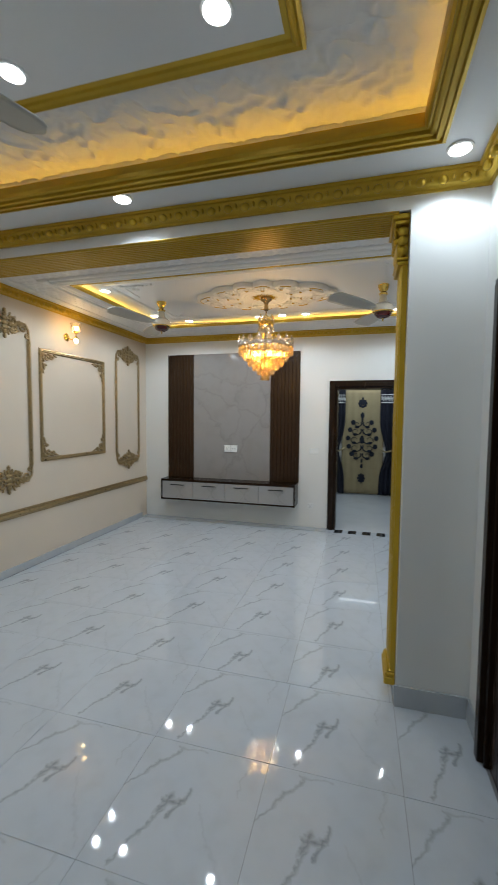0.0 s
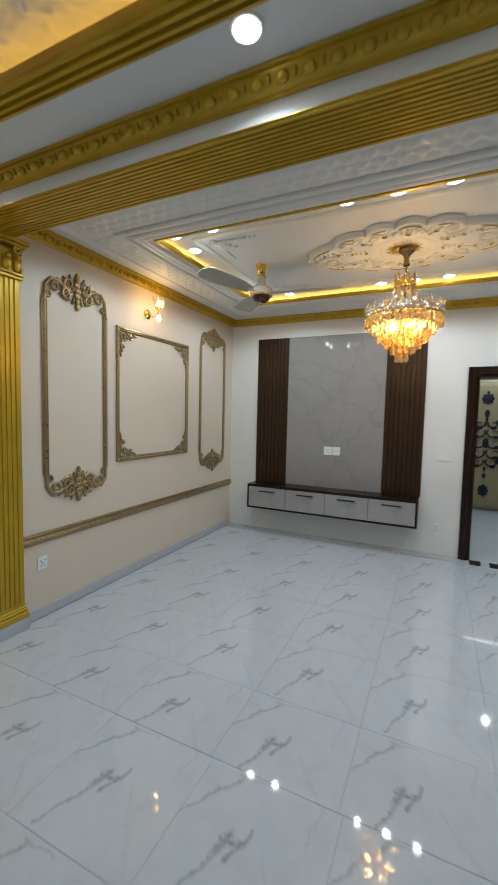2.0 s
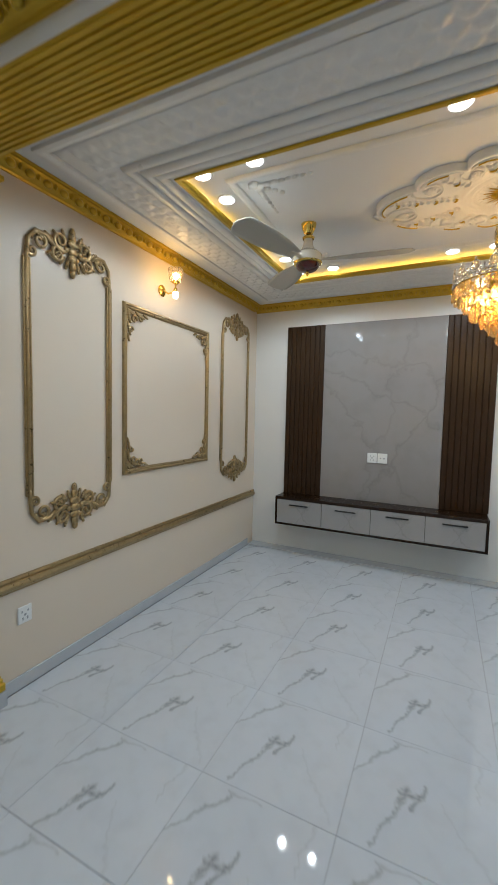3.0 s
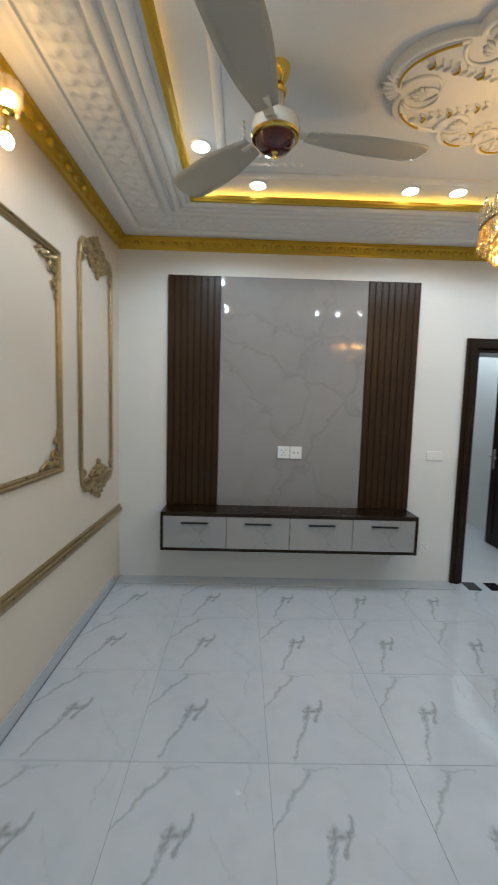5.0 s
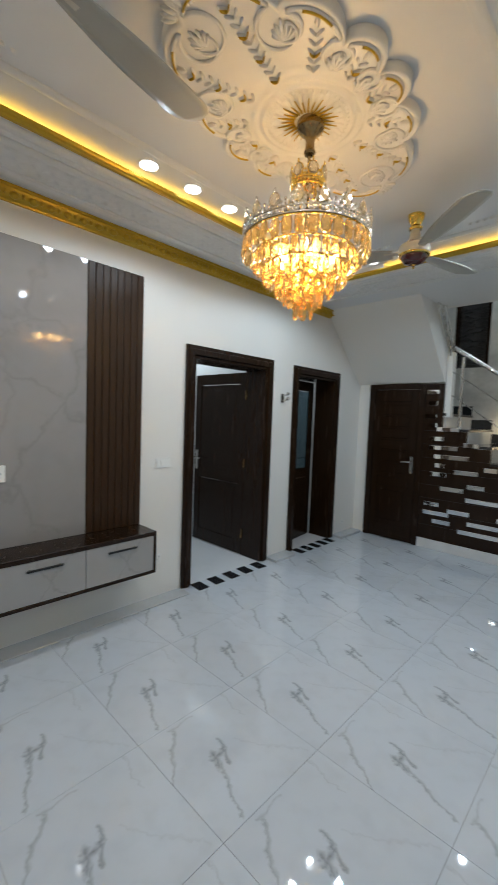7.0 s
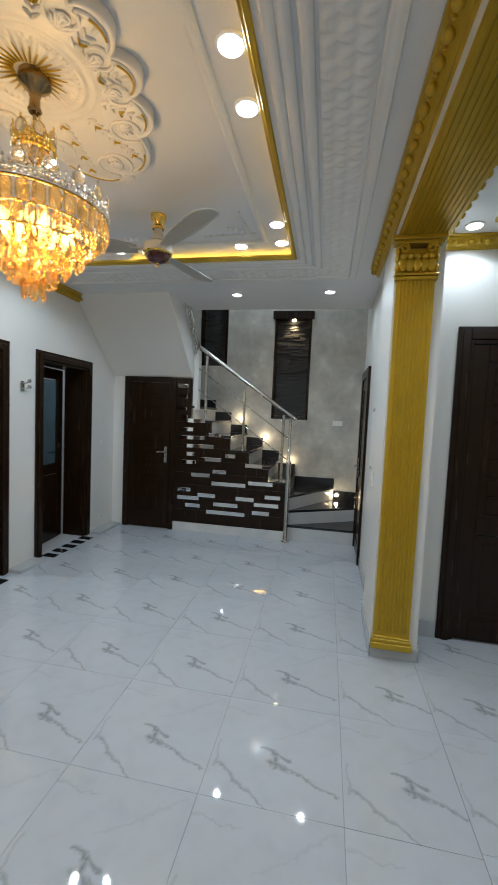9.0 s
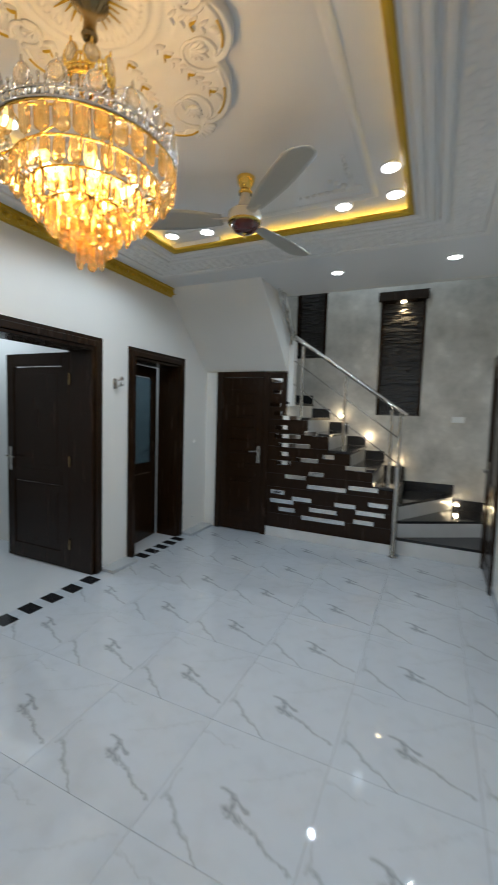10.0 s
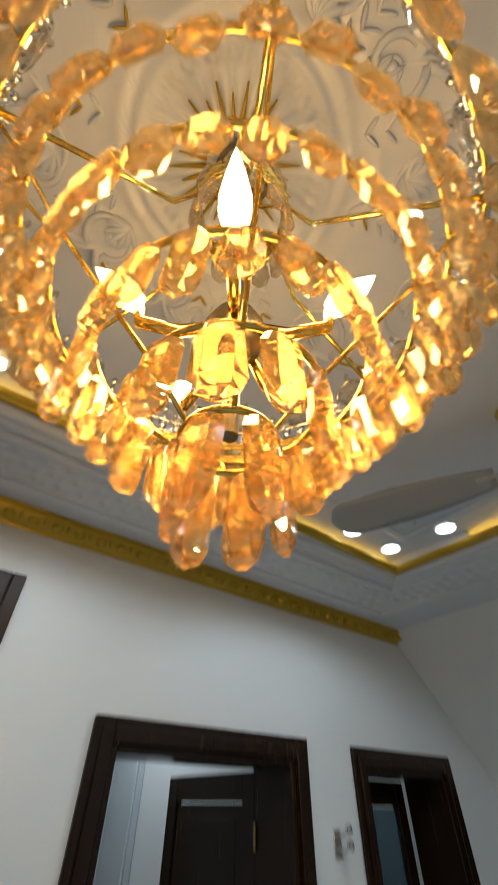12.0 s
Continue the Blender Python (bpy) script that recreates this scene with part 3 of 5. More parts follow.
def pilaster(name, x, y0, y1, side):
    """Fluted gilded pilaster; side is the way that it faces along x."""
    p = empty(name, pose(x, (y0 + y1) / 2, 0), "gilded fluted pilaster with a leafy capital", "pilaster", "pilasters under the beam")
    h = (y1 - y0) / 2
    bm = bmesh.new()
    box(bm, min(0, side * 0.03), max(0, side * 0.03), -h, h, 0.09, 2.55)
    ribs = 9
    for k in range(ribs):
        a, w = -h + 0.012 + k * (2 * h - 0.024) / ribs, (2 * h - 0.024) / ribs
        extrude(bm, [(a + 0.004, side * 0.03), (a + 0.008, side * 0.038), (a + w - 0.008, side * 0.038), (a + w - 0.004, side * 0.03)], lambda u, v, s: (v, u, s), 0.20, 2.52)
    finish(bm, "shaft", GOLD, p)
    bm = bmesh.new()
    for z0, z1, d in ((0.086, 0.13, 0.062), (0.13, 0.155, 0.054), (0.155, 0.17, 0.048)):
        box(bm, min(0, side * d), max(0, side * d), -h - d + 0.045, h + d - 0.045, z0, z1, bev=0.005)
    finish(bm, "base", GOLD, p)
    bm = bmesh.new()
    for z0, z1, d in ((2.505, 2.525, 0.058), (2.53, 2.545, 0.064), (2.55, 2.70, 0.040), (2.72, 2.74, 0.075), (2.742, 2.768, 0.090)):
        box(bm, min(0, side * d), max(0, side * d), -h - d + 0.045, h + d - 0.045, z0, z1, bev=0.004)
    for k in range(5):
        y = -h + 0.03 + k * (2 * h - 0.06) / 4
        ball(bm, side * 0.045, y, 2.60, 0.022, 0.030, 0.05)
        ball(bm, side * 0.062, y, 2.645, 0.018, 0.022, 0.018)
    for s in (-1, 1):
        pts = [(side * 0.065, s * (h - 0.035 + 0.030 * math.cos(a) * (1 - a / 14)), 2.695 + 0.030 * math.sin(a) * (1 - a / 14)) for a in np.linspace(0, 10, 26)]
        tube(bm, pts, 0.009, 6)
        for z in (2.58, 2.64, 2.69):
            ball(bm, side * 0.03, s * h, z, 0.03, 0.02, 0.028)
    finish(bm, "capital", GOLD, p, smooth=True, angle=40)
    return p


pilaster("pilaster", 0.388, YB0 + 0.06, YB1 - 0.01, -1)
pilaster("pilaster", XL + 0.002, YB0 + 0.02, YB1 + 0.06, 1)
structure(boxes("pilaster_plinth", GREYSTONE, [(XL, XL + 0.07, YB0, YB1 + 0.08, 0.0, 0.084)], bev=0.003), "grey marble plinth")

# skirtings; the north wall has only low flat grey strips on the floor
SK = 0.10
structure(boxes("baseboard", GREYSTONE, [
    (XL + 0.012, D1[0] - 0.09, YT - 0.155, YT - 0.001, 0, 0.012), (D1[1] + 0.09, D2[0] - 0.09, YT - 0.155, YT - 0.001, 0, 0.03), (D2[1] + 0.09, 2.74, YT - 0.155, YT - 0.001, 0, 0.03),
    (XL + 0.001, XL + 0.012, YB1 + 0.08, YT - 0.156, 0, 0.08), (XL + 0.001, XL + 0.012, -1.0, YB0, 0, SK),
    (0.378, XF - 0.012, YB0 - 0.012, YB0 - 0.001, 0, 0.125), (0.377, 0.389, YB0 - 0.001, YB1 + 0.011, 0, 0.084), (0.377, 0.97, YB1 + 0.001, YB1 + 0.012, 0, SK), (0.97, 2.1, YS + 0.001, YS + 0.012, 0, SK),
    (XF - 0.012, XF - 0.001, 2.19, YB0 - 0.012, 0, 0.125), (XF - 0.012, XF - 0.001, -1.0, 1.02, 0, 0.125)], bev=0.002), "grey marble skirting, and flat grey strips along the north wall")


# ---- doors ----
def door_frame(name, w0, w1, h, depth0, depth1, to):
    """Moulded dark frame round an opening from w0 to w1; depths run through the wall; to(w, d, z) gives places."""
    f = None
    bm = bmesh.new()

    def part(a0, a1, d0, d1, z0, z1):
        p, q = to(a0, d0, z0), to(a1, d1, z1)
        box(bm, min(p[0], q[0]), max(p[0], q[0]), min(p[1], q[1]), max(p[1], q[1]), z0, z1, bev=0.004)
    a = 0.088
    for t, d in ((a, 0.022), (a * 0.62, 0.034), (a * 0.3, 0.026)):
        part(w0 - t, w0 - 0.001 if t < a else w0, depth0 - d, depth0 - 0.001, 0, h + t)
        part(w1 + 0.001 if t < a else w1, w1 + t, depth0 - d, depth0 - 0.001, 0, h + t)
        part(w0, w1, depth0 - d, depth0 - 0.001, h, h + t)
    part(w0, w0 + 0.03, depth0 - 0.012, depth1, 0, h)
    part(w1 - 0.03, w1, depth0 - 0.012, depth1, 0, h)
    part(w0 + 0.03, w1 - 0.03, depth0 - 0.012, depth1, h - 0.03, h)
    f = finish(bm, name, DARKWOOD)
    return structure(f, "dark walnut moulded door frame")


north = lambda w, d, z: (w, YT + d, z)
east = lambda w, d, z: (XF + d, w, z)
door_frame("door_1", D1[0], D1[1], D1[2], 0, 0.29, north)
door_frame("door_2", D2[0], D2[1], D2[2], 0, 0.29, north)
door_frame("door_3", 1.11, 2.10, 2.22, 0, 0.2, east)
structure(boxes("door_4", DARKWOOD, [(2.12, 2.22, YS + 0.001, YS + 0.03, 0, 2.2), (2.82, 2.92, YS + 0.001, YS + 0.03, 0, 2.2), (2.22, 2.82, YS + 0.001, YS + 0.03, 2.1, 2.2)], bev=0.004), "dark walnut door frame in the hall wall")


def handle_set(parent, x, z, side, facing):
    bm = bmesh.new()
    box(bm, x - 0.022, x + 0.022, min(facing * 0.001, facing * 0.010), max(facing * 0.001, facing * 0.010), z - 0.12, z + 0.12, bev=0.003)
    tube(bm, [(x, facing * 0.008, z + 0.03), (x, facing * 0.05, z + 0.03), (x + side * 0.03, facing * 0.055, z + 0.03), (x + side * 0.12, facing * 0.052, z + 0.025)], 0.009)
    finish(bm, "handle", STEEL, parent, smooth=True, angle=40)


def door_leaf(m, width, height, label, slats=False, glass=False, cat="door"):
    """Leaf hinged at its origin, reaching along +x, faces at y = 0 and y = -0.04."""
    e = empty("door", m, label, cat)
    st = 0.105
    bm = bmesh.new()
    for p in ((0, st, 0.0, height), (width - st, width, 0.0, height), (st, width - st, 0.0, 0.16), (st, width - st, height - 0.13, height), (st, width - st, 0.80, 0.93)):
        box(bm, p[0], p[1], -0.04, 0, 0.008 + p[2], p[3], bev=0.003)
    finish(bm, "frame", DARKWOOD, e)
    bm = bmesh.new()
    box(bm, st, width - st, -0.030, -0.010, 0.16, 0.80)
    box(bm, st + 0.06, width - st - 0.06, -0.0335, -0.0065, 0.22, 0.74, bev=0.003)
    if not glass:
        box(bm, st, width - st, -0.030, -0.010, 0.93, height - 0.13)
        if slats:
            n = 8
            for k in range(n):
                z0 = 0.95 + k * (height - 0.13 - 0.97) / n
                box(bm, st + 0.05, width - st - 0.05, -0.037, -0.003, z0 + 0.008, z0 + (height - 1.1) / n - 0.006, bev=0.006)
        else:
            box(bm, st + 0.06, width - st - 0.06, -0.0335, -0.0065, 0.99, height - 0.19, bev=0.003)
    finish(bm, "panel", DARKWOOD, e)
    if glass:
        bm = bmesh.new()
        box(bm, st, width - st, -0.024, -0.016, 0.93, height - 0.13)
        finish(bm, "pane", FROST, e)
    handle_set(e, width - 0.055, 1.02, -1, 1)
    bm = bmesh.new()
    for z in (0.25, 1.05, height - 0.25):
        tube(bm, [(-0.004, 0.004, z - 0.05), (-0.004, 0.004, z + 0.05)], 0.008)
    finish(bm, "hinge", BRONZE, e)
    return e


# bedroom door swung fully into the bedroom, washroom door ajar, front room door shut, hall door shut
door_leaf(pose(0.757, 6.295, 0, 0, 0, 90.5), 0.88, 2.07, "open dark walnut panelled bedroom door")
door_leaf(pose(1.352, 6.25, 0, 0, 0, 8), 0.72, 2.06, "ajar dark walnut door with frosted glass pane", glass=True)
door_leaf(pose(XF + 0.05, 2.068, 0, 0, 0, -90), 0.93, 2.185, "closed dark walnut door with horizontal slats", True)
door_leaf(pose(2.225, YS + 0.016, 0, 0, 0, 0), 0.59, 2.09, "closed dark walnut hall door")

# black and white inlaid thresholds
for x0, x1, n in ((D1[0], D1[1], 5), (D2[0], D2[1], 5)):
    bm = bmesh.new()
    p = (x1 - x0) / n
    for k in range(n):
        a = x0 + k * p + 0.02
        extrude(bm, [(a, YT - 0.155), (a + p * 0.58, YT - 0.155), (a + p * 0.58 + 0.01, YT + 0.0), (a + 0.01, YT + 0.0)], lambda u, v, s: (u, v, s), 0.0005, 0.0045)
    structure(finish(bm, "threshold", GRANITE), "black granite stripes inlaid at a doorway")

# ---- rooms beyond the doors ----
structure(boxes("wall_bedroom", WHITE, [(-1.6, 1.0, 9.1, 9.3, 0, 3.0), (-1.8, -1.6, 6.312, 9.3, 0, 3.0), (1.0, 1.12, 6.312, 9.1, 0, 3.0)]), "white bedroom walls")
structure(boxes("ceiling_bedroom", CEIL, [(-1.8, 3.0, 6.312, 9.3, 3.0, 3.1)]), "white bedroom ceiling")
structure(boxes("floor_bedroom", PLAINTILE, [(-1.8, 4.1, YT, 9.3, -0.05, -0.001)]), "white glossy tile floor of the rooms beyond")
structure(boxes("wall_washroom", WHITE, [(1.12, 2.9, 7.9, 8.0, 0, 3.0), (2.8, 2.9, 6.312, 7.9, 0, 3.0)]), "pale washroom walls")
w = empty("wardrobe", pose(0.996, 8.05, 0), "pale fitted wardrobe with black bar handles", "wardrobe")
boxes("body", WARDROBE, [(-0.05, -0.002, 0.0, 0.90, 0.0, 2.5)], w)
for k in range(2):
    boxes("door", WARDROBE, [(-0.07, -0.052, 0.01 + 0.445 * k, 0.445 + 0.445 * k, 0.08, 2.48)], w, bev=0.003)
    boxes("handle", BLACK, [(-0.09, -0.071, 0.40 + 0.07 * k, 0.415 + 0.07 * k, 0.95, 1.25)], w, bev=0.003)


def curtains():
    e = empty("curtain", pose(0.2, 9.0, 0), "navy velvet drapes over a tan damask curtain panel", "curtain")

    def cloth(name, x0, x1, y, z0, z1, folds, depth, material, pinch=0.0):
        bm = bmesh.new()

        def at(s, t):
            z = z0 + t * (z1 - z0)
            squeeze = 1 - pinch * math.exp(-((z - 0.95) / 0.35) ** 2)
            xc = x0 if x0 < 0 else x1
            x = xc + (x0 + s * (x1 - x0) - xc) * squeeze
            return (x, y + depth * math.sin(s * folds * 2 * math.pi), z)
        height_grid(bm, folds * 10, 24, at)
        ob = finish(bm, name, material, e, smooth=True)
        sol = ob.modifiers.new("thickness", "SOLIDIFY")
        sol.thickness = 0.004
    cloth("panel", -0.42, 0.44, 0.04, 0.02, 2.28, 6, 0.006, TAN)
    cloth("drape", -0.75, -0.36, -0.02, 0.02, 2.28, 5, 0.03, NAVY, 0.3)
    cloth("drape", 0.36, 0.80, -0.02, 0.02, 2.28, 5, 0.03, NAVY, 0.3)
    bm = bmesh.new()
    for k in range(14):          # key pattern band on the drapes
        for x in (-0.72 + k * 0.026, 0.38 + k * 0.029):
            box(bm, x, x + 0.016, -0.062, -0.056, 2.02 if k % 2 else 2.05, 2.10 if k % 2 else 2.13)
    for x0, x1 in ((-0.74, -0.37), (0.37, 0.79)):
        box(bm, x0, x1, -0.061, -0.056, 1.985, 2.0)
        box(bm, x0, x1, -0.061, -0.056, 2.15, 2.165)
    tagged(finish(bm, "band", PLASTIC, e), kind="stuff")
    bm = bmesh.new()             # damask medallion: mirrored scrolls and leaves
    for s in (-1, 1):
        for j, (cz, r) in enumerate(((0.86, 0.10), (1.02, 0.13), (1.20, 0.14), (1.38, 0.12), (1.54, 0.09))):
            tube(bm, [(s * (0.02 + r * 0.9 + r * (1 - a / 9) * math.cos(a + 2.6)), 0.018, cz + 0.8 * r * (1 - a / 9) * math.sin(a + 2.6)) for a in np.linspace(0, 7.5, 22)], [0.022 * (1 - i / 30) for i in range(22)], 6, 0.4)
            ball(bm, s * r * 2.1, 0.02, cz + 0.03, 0.05, 0.006, 0.055)
            ball(bm, s * r * 1.2, 0.02, cz - 0.07, 0.05, 0.006, 0.03)
    for z, rx, rz in ((0.62, 0.03, 0.05), (1.2, 0.05, 0.09), (1.72, 0.04, 0.07), (0.36, 0.05, 0.07), (0.27, 0.02, 0.03), (2.0, 0.06, 0.06), (2.08, 0.02, 0.04), (0.74, 0.02, 0.05), (1.62, 0.02, 0.05)):
        ball(bm, 0, 0.02, z, rx, 0.006, rz)
    for k in range(8):
        ball(bm, 0.07 * math.cos(k * 0.785), 0.02, 1.98 + 0.07 * math.sin(k * 0.785), 0.03, 0.005, 0.03)
        ball(bm, 0.06 * math.cos(k * 0.785), 0.02, 0.36 + 0.08 * math.sin(k * 0.785), 0.025, 0.005, 0.03)
    tagged(finish(bm, "damask", NAVY, e, smooth=True), kind="stuff")
    for s in (-1, 1):
        bm = bmesh.new()
        tube(bm, [(s * 0.36, -0.04, 1.02), (s * 0.48, -0.075, 0.95), (s * 0.70, -0.06, 1.0)], 0.018)
        finish(bm, "tieback", TAN, e, smooth=True)


curtains()
tagged(boxes("ceiling_light_strip", PELMET, [(-0.2, 0.6, 8.93, 8.97, 2.33, 2.36)]), "white tube light above the curtain", "tube light")
structure(boxes("pelmet", WHITE, [(-1.0, 0.99, 8.90, 9.09, 2.365, 2.45)]), "white curtain pelmet")


# ---- lounge: media wall ----
def media_wall():
    e = empty("media_wall_panel", pose(-1.795, YT, 0), "grey marble media panel flanked by dark slatted wood", "wall panel")
    bm = bmesh.new()
    box(bm, -0.625, 0.625, -0.022, -0.002, 0.68, 2.645, bev=0.001)
    finish(bm, "marble_panel", SLAB, e)
    for x0 in (-1.075, 0.628):
        boxes("backing", SLATWOOD, [(x0, x0 + 0.447, -0.012, -0.002, 0.68, 2.645)], e)
    bm = bmesh.new()
    box(bm, -0.0262, 0.0262, -0.026, -0.013, 0.68, 2.645, bev=0.004)
    slat = finish(bm, "slat", SLATWOOD, e, m=pose(-1.05, 0, 0))
    for x0 in (-1.075, 0.628):
        for k in range(8):
            if x0 < 0 and k == 0:
                continue
            o = slat.copy()
            scene.collection.objects.link(o)
            o.matrix_basis = pose(x0 + 0.028 + k * 0.0559, 0, 0)
    return e


media_wall()


def media_shelf():
    e = empty("media_shelf", pose(-1.80, YT, 0.355), "floating media cabinet with grey marble drawers and dark edging", "cabinet")
    x0, x1, d = -1.07, 1.07, -0.29
    bm = bmesh.new()
    box(bm, x0, x1, d, -0.001, 0.293, 0.325, bev=0.003)
    box(bm, x0, x1, d, -0.001, 0.0, 0.022, bev=0.003)
    box(bm, x0, x0 + 0.022, d, -0.001, 0.022, 0.293, bev=0.002)
    box(bm, x1 - 0.022, x1, d, -0.001, 0.022, 0.293, bev=0.002)
    box(bm, x0 + 0.022, x1 - 0.022, -0.25, -0.001, 0.022, 0.293)
    finish(bm, "body", DARKWOOD, e)
    w = (x1 - x0 - 0.044) / 4
    bm = bmesh.new()
    box(bm, -w / 2 + 0.002, w / 2 - 0.002, d + 0.004, d + 0.022, 0.024, 0.291, bev=0.0015)
    first = finish(bm, "drawer", DRAWER, e, m=pose(x0 + 0.022 + w / 2, 0, 0))
    bm = bmesh.new()
    box(bm, -0.11, 0.11, d - 0.018, d - 0.008, 0.232, 0.246, bev=0.002)
    for s in (-0.09, 0.09):
        box(bm, s - 0.006, s + 0.006, d - 0.009, d + 0.003, 0.234, 0.244)
    h = finish(bm, "handle", BLACK, first)
    for k in range(1, 4):
        o, hh = first.copy(), h.copy()
        scene.collection.objects.link(o), scene.collection.objects.link(hh)
        hh.parent = o
        o.matrix_basis = pose(x0 + 0.022 + w * (k + 0.5), 0, 0)


media_shelf()


def plate(m, w, h, marks, name="socket", label="white plastic wall socket plate"):
    """A wall plate lying in its local x-z plane, facing -y, with slots or rockers."""
    e = empty(name, m, label, "socket" if name == "socket" else "switch", "wall plates")
    bm = bmesh.new()
    box(bm, -w / 2, w / 2, -0.009, 0, -h / 2, h / 2, bev=0.003)
    finish(bm, "plate", PLASTIC, e)
    for x, z, a, b in marks:
        boxes("slot" if name == "socket" else "rocker", GREYPLASTIC if name == "socket" else PLASTIC, [(x - a / 2, x + a / 2, -0.0115, -0.0085, z - b / 2, z + b / 2)], e)
    return e


UNI = [(-0.018, 0.02, 0.008, 0.012), (0.018, 0.02, 0.008, 0.012), (0, 0.0, 0.012, 0.012), (-0.014, -0.022, 0.006, 0.016), (0.014, -0.022, 0.006, 0.016)]
plate(pose(-1.848, YT - 0.024, 1.165), 0.102, 0.108, UNI)
plate(pose(-1.740, YT - 0.024, 1.165), 0.102, 0.108, [(-0.018, 0.0, 0.014, 0.014), (0.018, 0.0, 0.014, 0.014)])
plate(pose(-0.50, YT - 0.001, 1.165), 0.145, 0.085, [(-0.045, 0, 0.03, 0.05), (-0.01, 0, 0.03, 0.05), (0.042, 0, 0.04, 0.05)], "switch", "white plastic switch plate on the wall")
plate(pose(-0.54, YT - 0.001, 0.335), 0.085, 0.085, UNI)
plate(pose(XL + 0.001, 2.93, 0.43, 0, 0, 90), 0.085, 0.10, UNI)
plate(pose(2.46, YT - 0.001, 0.17), 0.05, 0.05, [(0, 0, 0.015, 0.015)])
plate(pose(2.48, YT - 0.001, 1.17), 0.03, 0.05, [(0, 0, 0.01, 0.02)], "switch", "small white wall switch")
plate(pose(3.899, 2.92, 1.55, 0, 0, -90), 0.15, 0.08, [(-0.03, 0, 0.03, 0.05), (0.03, 0, 0.03, 0.05)], "switch", "white switch plate on the marble wall")
# small bracket holder between the doors
e = empty("wall_bracket", pose(1.05, YT, 1.80), "small silver two-ring bracket on the wall", "bracket")
bm = bmesh.new()
box(bm, -0.025, 0.025, -0.012, -0.001, -0.05, 0.05, bev=0.003)
for z in (-0.025, 0.03):
    tube(bm, [(0, -0.01, z), (0, -0.05, z), (0.02, -0.07, z + 0.02)], 0.008)
    ball(bm, 0.02, -0.07, z + 0.02, 0.018, 0.018, 0.022)
finish(bm, "body", STEEL, e, smooth=True, angle=40)

# hall wall fittings
e = empty("intercom", pose(1.2, YS, 1.45), "grey-framed wall panel on the hall wall", "panel")
boxes("body", GREYPLASTIC, [(-0.2, 0.2, 0.001, 0.035, -0.27, 0.27)], e, bev=0.006)
boxes("door", PLASTIC, [(-0.17, 0.17, 0.036, 0.042, -0.24, 0.24)], e, bev=0.003)
tagged(boxes("door_chime", PLASTIC, [(0.95, 1.10, YS + 0.001, YS + 0.05, 2.02, 2.2)], bev=0.008), "white plastic door chime on the hall wall", "chime")
plate(pose(0.86, YB1 + 0.001, 1.15, 0, 0, 180), 0.14, 0.12, [(-0.03, 0, 0.03, 0.05), (0.03, 0, 0.03, 0.05)], "switch", "white switch plate on the hall wall")


# ---- lounge: gilded wall mouldings ----
def scroll(bm, cx, cz, r, turn, start, radius, k=26, sweep=9.0):
    pts = [(cx + r * (1 - a / (sweep + 2.2)) * math.cos(start + turn * a), 0, cz + r * (1 - a / (sweep + 2.2)) * math.sin(start + turn * a)) for a in np.linspace(0, sweep, k)]
    tube(bm, [(x, -0.010 - 0.006 * math.sin(i / k * 3), z) for i, (x, _, z) in enumerate(pts)], [radius * (1.15 - 0.6 * i / k) for i in range(k)], 7)


def leaf(bm, cx, cz, length, width, ang, n=5):
    for i in range(n):
        s = (i + 0.5) / n
        x, z = cx + length * (s - 0.5) * math.cos(ang), cz + length * (s - 0.5) * math.sin(ang)
        q = width * math.sin(math.pi * (0.15 + 0.75 * s))
        m = Matrix.Translation((x, -0.012, z)) @ Matrix.Rotation(-ang, 4, "Y") @ Matrix.Diagonal((length / n * 0.9, 0.011, q, 1))
        ball_at(bm, m)


def crest(bm, zc, up, half):
    """A cartouche of scrolls and leaves, joining the two uprights at +-half."""
    q = half / 0.305
    for s in (-1, 1):
        scroll(bm, s * 0.085 * q, zc + up * 0.035, 0.060 * q, s * up, (math.pi if s > 0 else 0) + 0.4 * s * up, 0.013)
        scroll(bm, s * 0.105 * q, zc - up * 0.050, 0.052 * q, -s * up, (math.pi if s > 0 else 0) - 0.6 * s * up, 0.012)
        scroll(bm, s * 0.225 * q, zc - up * 0.015, 0.052 * q, s * up, (0 if s > 0 else math.pi), 0.012)
        scroll(bm, s * 0.275 * q, zc - up * 0.085, 0.030 * q, -s * up, (0 if s > 0 else math.pi), 0.010)
        tube(bm, [(s * 0.13 * q, -0.012, zc - up * 0.01), (s * 0.19 * q, -0.016, zc + up * 0.03), (s * 0.25 * q, -0.012, zc + up * 0.035), (s * 0.295 * q, -0.012, zc - up * 0.02), (s * half, -0.010, zc - up * 0.12), (s * half, -0.010, zc - up * 0.16)], [0.013, 0.016, 0.014, 0.013, 0.013, 0.011], 7)
        for k in range(4):
            leaf(bm, s * (0.06 + 0.05 * k) * q, zc + up * (0.075 - 0.022 * k), 0.075, 0.016, (math.pi / 2 - s * (0.35 + 0.3 * k)) * up)
            leaf(bm, s * (0.04 + 0.035 * k) * q, zc - up * (0.085 - 0.012 * k), 0.06, 0.014, (-math.pi / 2 + s * (0.3 + 0.3 * k)) * up)
    for k, (dz, w) in enumerate(((0.115, 0.020), (0.085, 0.028), (0.045, 0.034), (0.0, 0.040), (-0.045, 0.034), (-0.09, 0.026), (-0.13, 0.018))):
        ball(bm, 0, -0.014, zc + up * dz, w, 0.018, 0.030)
    for k in range(6):
        ball(bm, 0.05 * math.cos(k * 1.047), -0.02, zc + 0.05 * math.sin(k * 1.047), 0.018, 0.012, 0.018)


